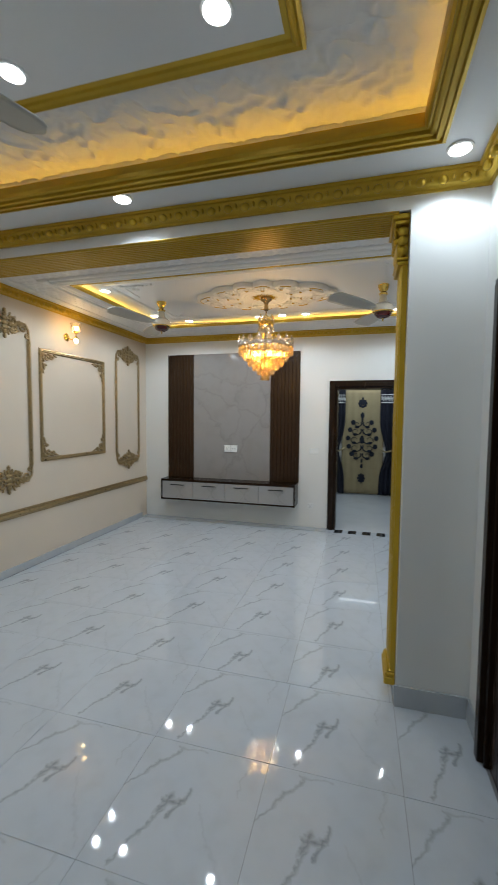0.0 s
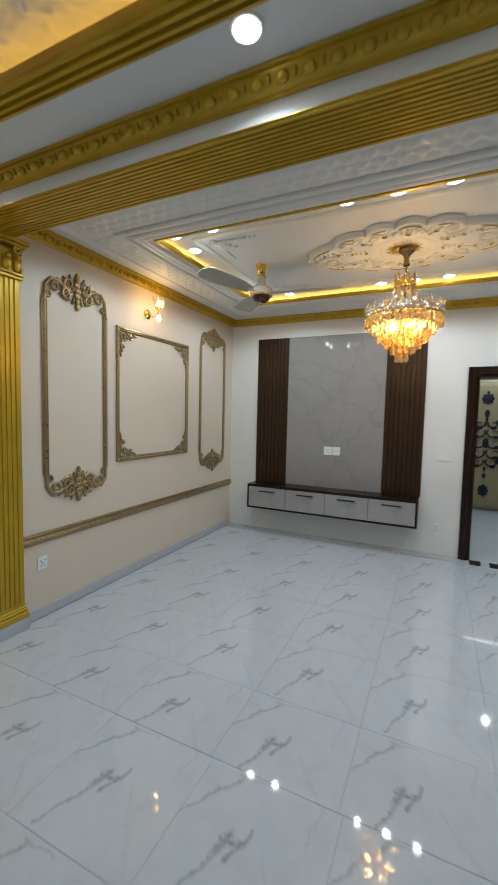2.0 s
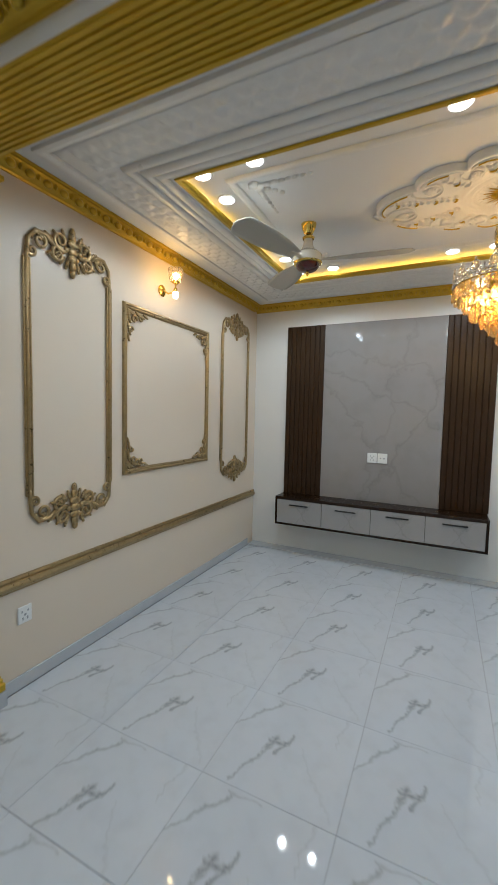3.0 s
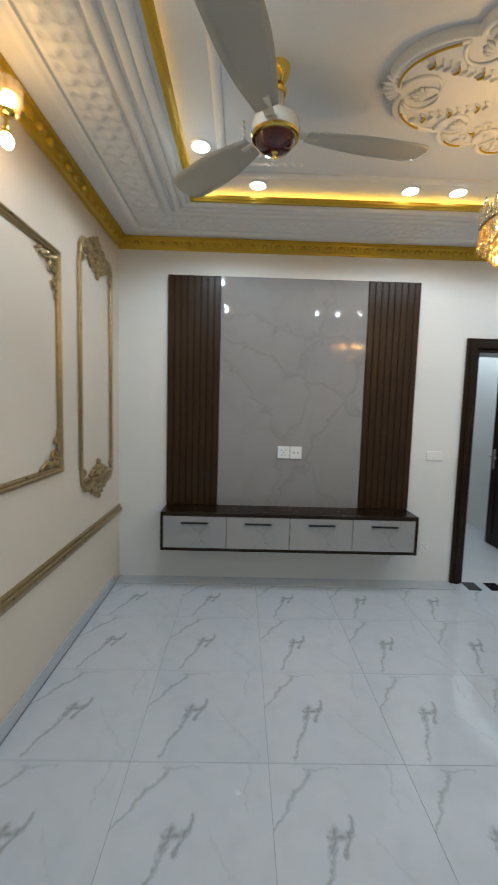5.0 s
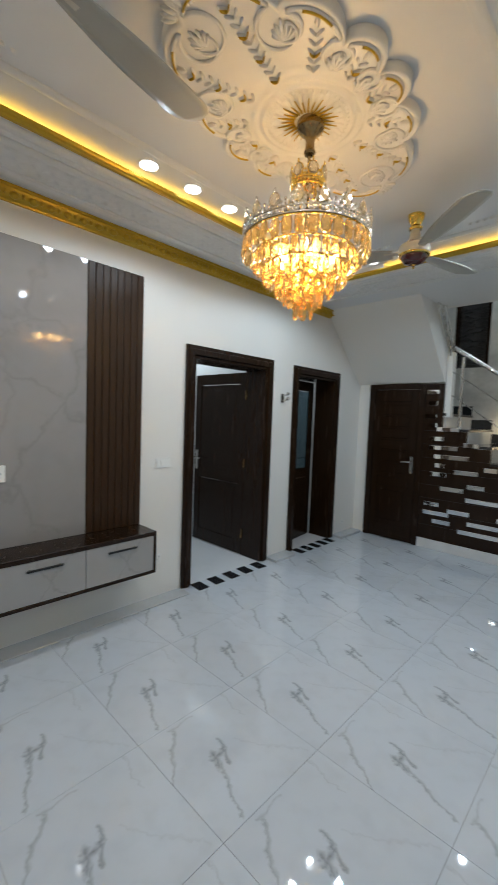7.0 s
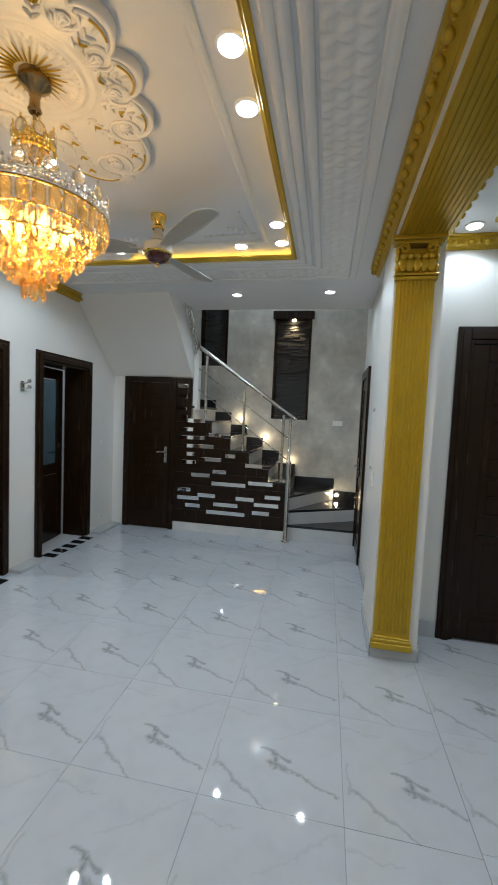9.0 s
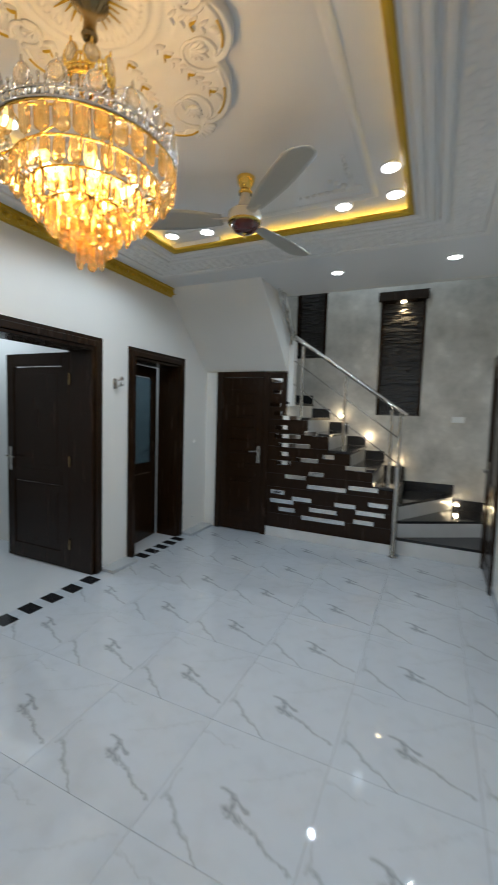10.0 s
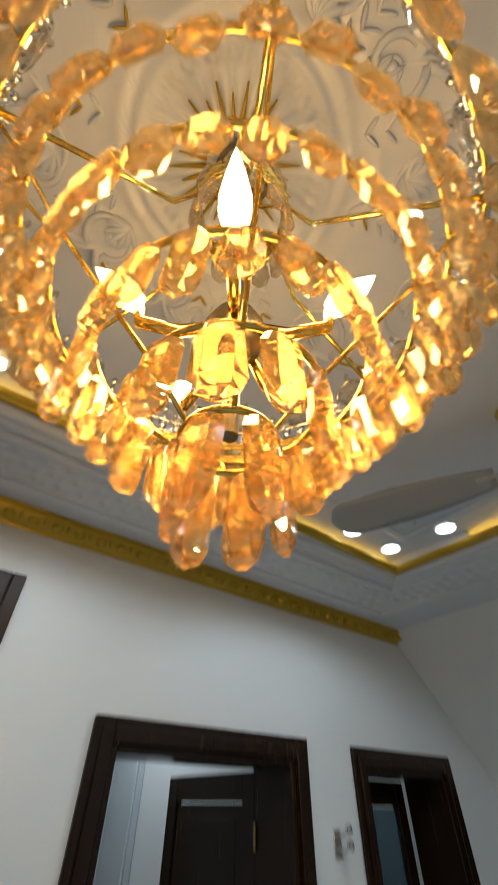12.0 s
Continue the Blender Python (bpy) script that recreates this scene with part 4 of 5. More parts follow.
WESTM = lambda y, z=0.0: pose(XL + 0.001, y, z, 0, 0, 90)   # local x runs along +y, local -y points into the room


def tall_panel(y):
    e = empty("wall_moulding_panel", WESTM(y, 0.85), "antique gold moulding panel with scrolled crests", "wall moulding", "tall wall mouldings")
    half = 0.305
    bm = bmesh.new()
    for s in (-1, 1):
        for d, r in ((0, 0.013), (0.020, 0.007), (-0.018, 0.006)):
            tube(bm, [(s * (half - d), -0.008, 0.26), (s * (half - d), -0.008, 1.60)], r, 8)
    finish(bm, "upright", ANTIQUE, e, smooth=True, angle=50)
    for name, zc, up in (("crest", 1.73, 1), ("crest", 0.14, -1)):
        bm = bmesh.new()
        crest(bm, zc, up, half)
        finish(bm, name, ANTIQUE, e, smooth=True)


tall_panel(3.275)
tall_panel(5.47)

e = empty("wall_moulding_frame", WESTM(4.30, 1.14), "antique gold rectangular moulding frame with leafy corners", "wall moulding")
bm = bmesh.new()
prof = [(0.0, 0.001), (0.0, 0.014), (0.008, 0.022), (0.018, 0.024), (0.026, 0.016), (0.032, 0.018), (0.040, 0.012), (0.044, 0.001)]
rect_ring(bm, -0.585, 0.585, 0.0, 1.265, prof)
bmesh.ops.transform(bm, verts=bm.verts, matrix=Matrix(((1, 0, 0, 0), (0, 0, -1, 0), (0, 1, 0, 0), (0, 0, 0, 1))))
finish(bm, "frame", ANTIQUE, e)
bm = bmesh.new()
for sx in (-1, 1):
    for sz, zb in ((1, 0.0), (-1, 1.265)):
        cx, cz = sx * 0.535, zb + sz * 0.05
        for k in range(5):
            leaf(bm, cx - sx * (0.02 + 0.042 * k), cz + sz * (0.012 + 0.012 * (k % 2)), 0.055, 0.019 - 0.002 * k, 0.4 * sx)
            leaf(bm, cx + sx * (0.0 - 0.012 * (k % 2)), cz + sz * (0.02 + 0.045 * k), 0.055, 0.019 - 0.002 * k, 1.2 * sx)
        scroll(bm, cx - sx * 0.06, cz + sz * 0.06, 0.034, sx * sz, 0, 0.009, 16, 7)
        scroll(bm, cx - sx * 0.13, cz + sz * 0.035, 0.026, -sx * sz, 0, 0.008, 16, 7)
        scroll(bm, cx - sx * 0.03, cz + sz * 0.14, 0.026, sx * sz, 0, 0.008, 16, 7)
finish(bm, "corner_ornament", ANTIQUE, e, smooth=True)

bm = bmesh.new()
extrude(bm, [(0.001, 0.585), (0.012, 0.588), (0.016, 0.60), (0.026, 0.608), (0.030, 0.625), (0.024, 0.64), (0.014, 0.645), (0.018, 0.656), (0.014, 0.668), (0.001, 0.67)], lambda u, v, s: (XL + u, s, v), YB1 + 0.06, YT - 0.013)
structure(finish(bm, "chair_rail", ANTIQUE), "antique gold chair rail moulding")


def sconce():
    e = empty("wall_sconce", WESTM(4.16, 2.62), "brass wall sconce with pleated glass shade", "wall lamp")
    bm = bmesh.new()
    prof = [(0.0, 0.0), (0.045, 0.0), (0.048, 0.006), (0.036, 0.014), (0.022, 0.020), (0.0, 0.024)]
    lathe(bm, prof, 20)
    bmesh.ops.transform(bm, verts=bm.verts, matrix=pose(0, -0.002, -0.02, 90, 0, 0))
    tube(bm, [(0, -0.02, -0.02), (0, -0.07, -0.05), (0.0, -0.115, -0.045), (0.0, -0.14, -0.01), (0.0, -0.14, 0.02)], 0.007)
    lathe(bm, [(0.0, 0.0), (0.020, 0.004), (0.034, 0.014), (0.036, 0.022), (0.0, 0.022)], 16, (0, -0.14, 0.015))
    lathe(bm, [(0.0, -0.03), (0.014, -0.028), (0.014, 0.0), (0.0, 0.0)], 12, (0, -0.14, -0.015))
    finish(bm, "arm", BRASS, e, smooth=True, angle=40)
    bm = bmesh.new()
    rows = []
    for z, r in ((0.036, 0.042), (0.075, 0.052), (0.135, 0.058)):
        rows.append([bm.verts.new(((r + 0.004 * (k % 2)) * math.cos(k * math.pi / 16), -0.14 + (r + 0.004 * (k % 2)) * math.sin(k * math.pi / 16), z)) for k in range(32)])
    for a, b in zip(rows, rows[1:]):
        for k in range(32):
            bm.faces.new((a[k], a[(k + 1) % 32], b[(k + 1) % 32], b[k]))
    sh = finish(bm, "shade", CLEAR, e)
    sh.modifiers.new("thickness", "SOLIDIFY").thickness = 0.003
    sh.visible_shadow = False
    for z, r in ((0.075, 0.020), (-0.068, 0.024)):
        bm = bmesh.new()
        ball(bm, 0, -0.14, z, r, r, r * 1.3, 12, 8)
        finish(bm, "bulb", FLAME, e, smooth=True).visible_shadow = False


sconce()
bulb_lamp(XL + 0.15, 4.16, 2.70, 1.3)


# ---- ceiling fixtures ----
def downlight(x, y, z):
    e = empty("downlight", pose(x, y, z), "round white recessed ceiling downlight, lit", "downlight", "ceiling downlights")
    bm = bmesh.new()
    lathe(bm, [(0.050, -0.001), (0.060, -0.001), (0.058, -0.008), (0.050, -0.010)], 24)
    finish(bm, "trim_ring", PLASTIC, e, smooth=True, angle=40)
    bm = bmesh.new()
    lathe(bm, [(0.0, -0.0125), (0.048, -0.0125), (0.048, -0.0105), (0.0, -0.0105)], 24)
    finish(bm, "lens", LENS, e)
    return e


first_down = None
for x, y, z in [(x, y, TRAY_Z) for x, y in DOWN_TRAY] + [(x, y, BORDER_Z) for x, y in DOWN_HALL + DOWN_FRONT] + [(x, y, 3.062) for x, y in DOWN_FRONT_IN]:
    if first_down is None:
        first_down = downlight(x, y, z)
    else:
        copy_thing(first_down, pose(x, y, z))


def medallion():
    """Lobed plaster rose: a thick scalloped plate, a ringed sunburst, C-scroll rims round plain lobes, leaf sprays."""
    LOBES = 12

    def edge(a):
        base = (abs(math.cos(a) / 0.745) ** 1.7 + abs(math.sin(a) / 0.425) ** 1.7) ** (-1 / 1.7)
        return base - 0.055 + 0.085 * abs(math.sin(a * LOBES / 2 + 0.5)) ** 0.6

    e = empty("ceiling_medallion", pose(-0.88, 4.335, TRAY_Z - 0.001), "white lobed plaster ceiling rose with gilt-touched scrolling relief", "ceiling rose")
    bm = bmesh.new()

    def at(s, t):
        a = s * 2 * math.pi
        q = edge(a)
        r = 0.02 + min(1, t / 0.97) * (q - 0.02)
        h = 0.036 + 0.010 * math.exp(-((q - r - 0.014) / 0.010) ** 2)
        if r < 0.165:
            h = 0.022 + 0.013 * abs(math.sin(a * 14)) * min(1, r / 0.10) * (1 - 0.5 * (r / 0.165) ** 4)
        elif r < 0.30:
            h = 0.032 + 0.012 * math.exp(-((r - 0.178) / 0.008) ** 2) * (0.5 + 0.5 * math.cos(a * 48)) + 0.014 * math.exp(-((r - 0.205) / 0.009) ** 2) + 0.010 * math.exp(-((r - 0.245) / 0.012) ** 2)
        h += 0.002 * noise.noise(Vector((r * math.cos(a) * 14, r * math.sin(a) * 14, 1.0)))
        if t > 0.975:
            h = 0.0
        return (r * math.cos(a), r * math.sin(a), -h)
    height_grid(bm, 240, 60, at)
    bmesh.ops.remove_doubles(bm, verts=bm.verts, dist=0.0004)
    finish(bm, "plate", PLASTER, e, smooth=True)

    def place(r, a):
        return r * math.cos(a), r * math.sin(a)

    def petal(b, x, y, ang, length, width, z=-0.042):
        ball_at(b, Matrix.Translation((x, y, z)) @ Matrix.Rotation(ang, 4, "Z") @ Matrix.Diagonal((length, width, 0.011, 1)) @ Matrix.Translation((0.8, 0, 0)))
    white, gilt = bmesh.new(), bmesh.new()
    for k in range(LOBES):
        a0 = (k + 0.5) * 2 * math.pi / LOBES - 1.0 / LOBES
        q = edge(a0)
        half = math.pi / LOBES * 0.80
        # raised rim that follows the lobe and curls in at both feet
        rim = [(edge(a0 + half * v) - 0.040) * Vector((math.cos(a0 + half * v), math.sin(a0 + half * v), 0)) for v in np.linspace(-1, 1, 17)]
        tube(white, [(p.x, p.y, -0.040) for p in rim], 0.0085, 6)
        for s, p in ((-1, rim[0]), (1, rim[-1])):
            size = 0.20 * (q - 0.26) + 0.012
            cx, cy = p.x - size * math.cos(a0), p.y - size * math.sin(a0)
            curl = [(cx + size * (1 - v / 8) * math.cos(a0 - s * v), cy + size * (1 - v / 8) * math.sin(a0 - s * v), -0.041) for v in np.linspace(0, 5.5, 18)]
            tube(white, curl, [0.008 * (1.1 - 0.6 * i / 18) for i in range(18)], 6)
            ball(white, cx, cy, -0.040, 0.012, 0.012, 0.010, 6, 4)
        tube(gilt, [(p.x, p.y, -0.0485) for p in (rim[4:13] if k % 3 else rim[1:16])], 0.005, 5)
        # spray of leaves on a stem up the lobe
        n = max(3, int((q - 0.30) / 0.042))
        for i in range(n):
            rr = 0.275 + (q - 0.36) * i / n
            for s in (-1, 1):
                x, y = place(rr, a0)
                petal(white, x, y, a0 + s * 0.8, 0.021, 0.0055, -0.039)
                if (i + k) % 3 == 0:
                    petal(gilt, x, y, a0 + s * 0.8, 0.017, 0.0035, -0.047)
        petal(white, *place(0.275 + (q - 0.36), a0), a0, 0.024, 0.010)
        # fan of acanthus leaves in each valley
        b0 = a0 + math.pi / LOBES
        r0 = edge(b0) - 0.11
        for i in range(-3, 4):
            petal(white, *place(r0, b0), b0 + i * 0.36, 0.045 - 0.006 * abs(i), 0.008)
    # leafy tips at both ends of the long axis
    for side in (0, math.pi):
        for i in range(-4, 5):
            petal(white, *place(edge(side) - 0.05, side + 0.02 * i), side + i * 0.22, 0.050 - 0.005 * abs(i), 0.011, -0.035)
    finish(white, "scrollwork", PLASTER, e, smooth=True)
    for k in range(28):
        a = k * math.pi / 14
        tube(gilt, [(0.06 * math.cos(a), 0.06 * math.sin(a), -0.034), ((0.12 + 0.02 * (k % 2)) * math.cos(a), (0.12 + 0.02 * (k % 2)) * math.sin(a), -0.036)], [0.006, 0.002], 5)
    tagged(finish(gilt, "gilding", GOLD, e, smooth=True), kind="stuff")


medallion()


def fan(x, y, top, z, first, red=True):
    e = empty("ceiling_fan", pose(x, y, z), "cream ceiling fan with three grey blades and oxblood dome", "fan", "ceiling fans")
    bm = bmesh.new()
    lathe(bm, [(0.0, 0.028), (0.075, 0.030), (0.098, 0.045), (0.105, 0.075), (0.098, 0.105), (0.075, 0.122), (0.050, 0.135), (0.036, 0.170), (0.030, 0.215), (0.0, 0.215)], 32)
    finish(bm, "motor_housing", FANBODY, e, smooth=True, angle=40)
    bm = bmesh.new()
    lathe(bm, [(0.0, -0.020), (0.03, -0.018), (0.062, -0.006), (0.080, 0.014), (0.086, 0.034), (0.0, 0.036)], 32)
    finish(bm, "dome", OXBLOOD, e, smooth=True, angle=40)
    bm = bmesh.new()
    lathe(bm, [(0.0, -0.048), (0.006, -0.045), (0.010, -0.034), (0.006, -0.026), (0.014, -0.019), (0.0, -0.016)], 14)
    lathe(bm, [(0.088, 0.034), (0.100, 0.038), (0.103, 0.048), (0.09, 0.052)], 32)
    lathe(bm, [(0.0, 0.210), (0.040, 0.212), (0.044, 0.226), (0.024, 0.240), (0.0, 0.240)], 20)
    lathe(bm, [(0.0, 0.235), (0.012, 0.235), (0.012, top - z - 0.06), (0.0, top - z - 0.06)], 12)
    lathe(bm, [(0.0, top - z - 0.075), (0.03, top - z - 0.07), (0.050, top - z - 0.03), (0.055, top - z - 0.001), (0.0, top - z - 0.001)], 24)
    finish(bm, "downrod", BRASS, e, smooth=True, angle=40)
    for k in range(3):
        bm = bmesh.new()

        def at(s, t):
            r = 0.14 + s * 0.585
            half = 0.046 + 0.046 * math.sin(min(1, s * 1.7) * math.pi / 2)
            if s > 0.86:
                half *= math.sqrt(max(0.0, 1 - ((s - 0.86) / 0.142) ** 2))
            v = (t - 0.5) * 2 * half
            return (r, v, 0.070 + v * 0.20 + 0.016 * s)
        height_grid(bm, 22, 6, at)
        b = finish(bm, "blade", BLADE, e, smooth=True, m=pose(0, 0, 0, 0, 0, first + 120 * k))
        b.modifiers.new("thickness", "SOLIDIFY").thickness = 0.005
        bm = bmesh.new()
        box(bm, 0.085, 0.20, -0.022, 0.022, 0.066, 0.074, bev=0.003)
        finish(bm, "bracket", FANBODY, e, m=pose(0, 0, 0, 0, 0, first + 120 * k))
    return e


fan(-2.107, 4.33, TRAY_Z, 2.665, -108.5)
fan(0.345, 4.32, TRAY_Z, 2.675, -12)
fan(-1.26, 0.68, 3.062, 2.655, 73)


def chandelier():
    e = empty("chandelier", pose(CH[0], CH[1], 2.05), "tiered amber crystal chandelier with silver crown, lit", "chandelier")
    z = lambda h: h - 2.05
    bm = bmesh.new()
    lathe(bm, [(0.0, z(2.81)), (0.022, z(2.812)), (0.028, z(2.822)), (0.022, z(2.838)), (0.020, z(2.87)), (0.028, z(2.895)), (0.050, z(2.912)), (0.062, z(2.924)), (0.062, z(2.958)), (0.0, z(2.958))], 28)
    tube(bm, [(0, 0, z(2.83)), (0, 0, z(2.16))], 0.008, 10)
    lathe(bm, [(0.0, z(2.29)), (0.03, z(2.295)), (0.036, z(2.315)), (0.028, z(2.34)), (0.012, z(2.36)), (0.0, z(2.36))], 20)
    finish(bm, "stem", BRONZE, e, smooth=True, angle=40)
    tiers = ((2.412, 0.290, 34, 0.080), (2.355, 0.236, 34, 0.076), (2.297, 0.189, 30, 0.076), (2.246, 0.134, 22, 0.076), (2.200, 0.084, 11, 0.078), (2.152, 0.040, 6, 0.090))
    upper = ((2.650, 0.075, 13, 0.070),)
    bm = bmesh.new()
    for zz, r, n, ln in tiers + upper:
        tube(bm, [(r * math.cos(a), r * math.sin(a), z(zz)) for a in np.linspace(0, 2 * math.pi, 49)], 0.0035, 6)
    for k in range(6):
        a = k * math.pi / 3
        c, s = math.cos(a), math.sin(a)
        tube(bm, [(0.01 * c, 0.01 * s, z(2.74)), (0.04 * c, 0.04 * s, z(2.68)), (0.075 * c, 0.075 * s, z(2.65)), (0.11 * c, 0.11 * s, z(2.53)), (0.290 * c, 0.290 * s, z(2.418))], 0.004, 6)
        tube(bm, [(r * c, r * s, z(zz)) for zz, r, n, ln in tiers], 0.0025, 5)
    for k in range(5):
        a = k * 2 * math.pi / 5 + 0.3
        c, s = math.cos(a), math.sin(a)
        tube(bm, [(0.02 * c, 0.02 * s, z(2.32)), (0.06 * c, 0.06 * s, z(2.29)), (0.10 * c, 0.10 * s, z(2.285)), (0.105 * c, 0.105 * s, z(2.31))], 0.007, 8)
    finish(bm, "wire_frame", BRASS, e, smooth=True)
    # silver crown: pierced band, discs and finials
    for R, zb, n, hs, material in ((0.294, 2.418, 18, 1.0, STEEL), (0.078, 2.654, 7, 0.9, BRASS)):
        bm = bmesh.new()
        for zz in (zb, zb + 0.026):
            tube(bm, [(R * math.cos(a), R * math.sin(a), z(zz)) for a in np.linspace(0, 2 * math.pi, 61)], 0.0045, 6)
        for k in range(n * 4):
            a = k * math.pi / (2 * n)
            ball(bm, R * math.cos(a), R * math.sin(a), z(zb + 0.013), 0.009, 0.009, 0.011, 6, 4)
        for k in range(n):
            a = k * 2 * math.pi / n
            p = 2 * math.pi / n
            for da, hh in ((0.0, 0.030), (-0.2 * p, 0.020), (0.2 * p, 0.020)):
                b = a + da
                tube(bm, [(R * math.cos(b), R * math.sin(b), z(zb + 0.026)), (R * math.cos(b), R * math.sin(b), z(zb + 0.026 + hh * hs))], [0.005, 0.002], 5)
                ball(bm, R * math.cos(b), R * math.sin(b), z(zb + 0.026 + hh * hs), 0.006, 0.006, 0.008, 6, 4)
            b = a + p / 2
            arc = 0.026 / R
            tube(bm, [((R + 0.001) * math.cos(b + arc * math.cos(q)), (R + 0.001) * math.sin(b + arc * math.cos(q)), z(zb + 0.058 + 0.030 * math.sin(q))) for q in np.linspace(0, 6.3, 15)], 0.0035, 5)
            ball(bm, R * math.cos(b), R * math.sin(b), z(zb + 0.098), 0.005, 0.005, 0.014, 6, 4)
        finish(bm, "crown", material, e, smooth=True)
    # cut drops
    def drop(name, w, ln, material):
        bm = bmesh.new()
        rows = []
        for h, q, d in ((0.0, 0.30, 0.5), (-0.06, 0.8, 0.9), (-0.22, 1.0, 1.0), (-0.78, 1.0, 1.0), (-0.93, 0.75, 0.8), (-1.0, 0.25, 0.4)):
            rows.append([bm.verts.new((d * dx * 0.008, q * dy * w / 2, h * ln)) for dx, dy in ((1, -0.55), (1, 0.55), (0, 1), (-1, 0.55), (-1, -0.55), (0, -1))])
        for a, b in zip(rows, rows[1:]):
            for k in range(6):
                bm.faces.new((a[k], a[(k + 1) % 6], b[(k + 1) % 6], b[k]))
        bm.faces.new(rows[0][::-1])
        bm.faces.new(rows[-1])
        return finish(bm, name, material, e)
    kinds = {}
    for j, (zz, r, n, ln) in enumerate(tiers + upper):
        material = CLEAR if j >= 6 else AMBER
        w = 2 * math.pi * r / n * 0.88
        for k in range(n):
            a = (k + 0.5 * (j % 2)) * 2 * math.pi / n
            m = pose(r * math.cos(a), r * math.sin(a), z(zz) - 0.004, random.uniform(-4, 4), random.uniform(-6, 4), math.degrees(a) + random.uniform(-9, 9))
            if j not in kinds:
                kinds[j] = drop("crystal_drop", w, ln, material)
                kinds[j].matrix_basis = m
                kinds[j].visible_shadow = False
            else:
                o = kinds[j].copy()
                scene.collection.objects.link(o)
                o.matrix_basis = m
    bm = bmesh.new()
    ball(bm, 0, 0, 0, 0.009, 0.024, 0.031, 10, 6)
    disc = finish(bm, "crystal_disc", CLEAR, e)
    disc.visible_shadow = False
    spots = [(0.296, 2.478, (k + 0.5) * 2 * math.pi / 18) for k in range(18)] + [(0.080, 2.714, (k + 0.5) * 2 * math.pi / 7) for k in range(7)]
    for k, (r, h, b) in enumerate(spots):
        o = disc
        if k:
            o = disc.copy()
            scene.collection.objects.link(o)
        o.matrix_basis = pose(r * math.cos(b), r * math.sin(b), z(h), 0, 0, math.degrees(b))
    for k in range(5):
        a = k * 2 * math.pi / 5 + 0.3
        bm = bmesh.new()
        lathe(bm, [(0.0, 0.0), (0.011, 0.004), (0.016, 0.018), (0.0155, 0.032), (0.010, 0.050), (0.004, 0.066), (0.0, 0.074)], 14)
        o = finish(bm, "bulb", FLAME, e, smooth=True, m=pose(0.105 * math.cos(a), 0.105 * math.sin(a), z(2.315), 0, 50, math.degrees(a)))
        o.visible_shadow = False


chandelier()


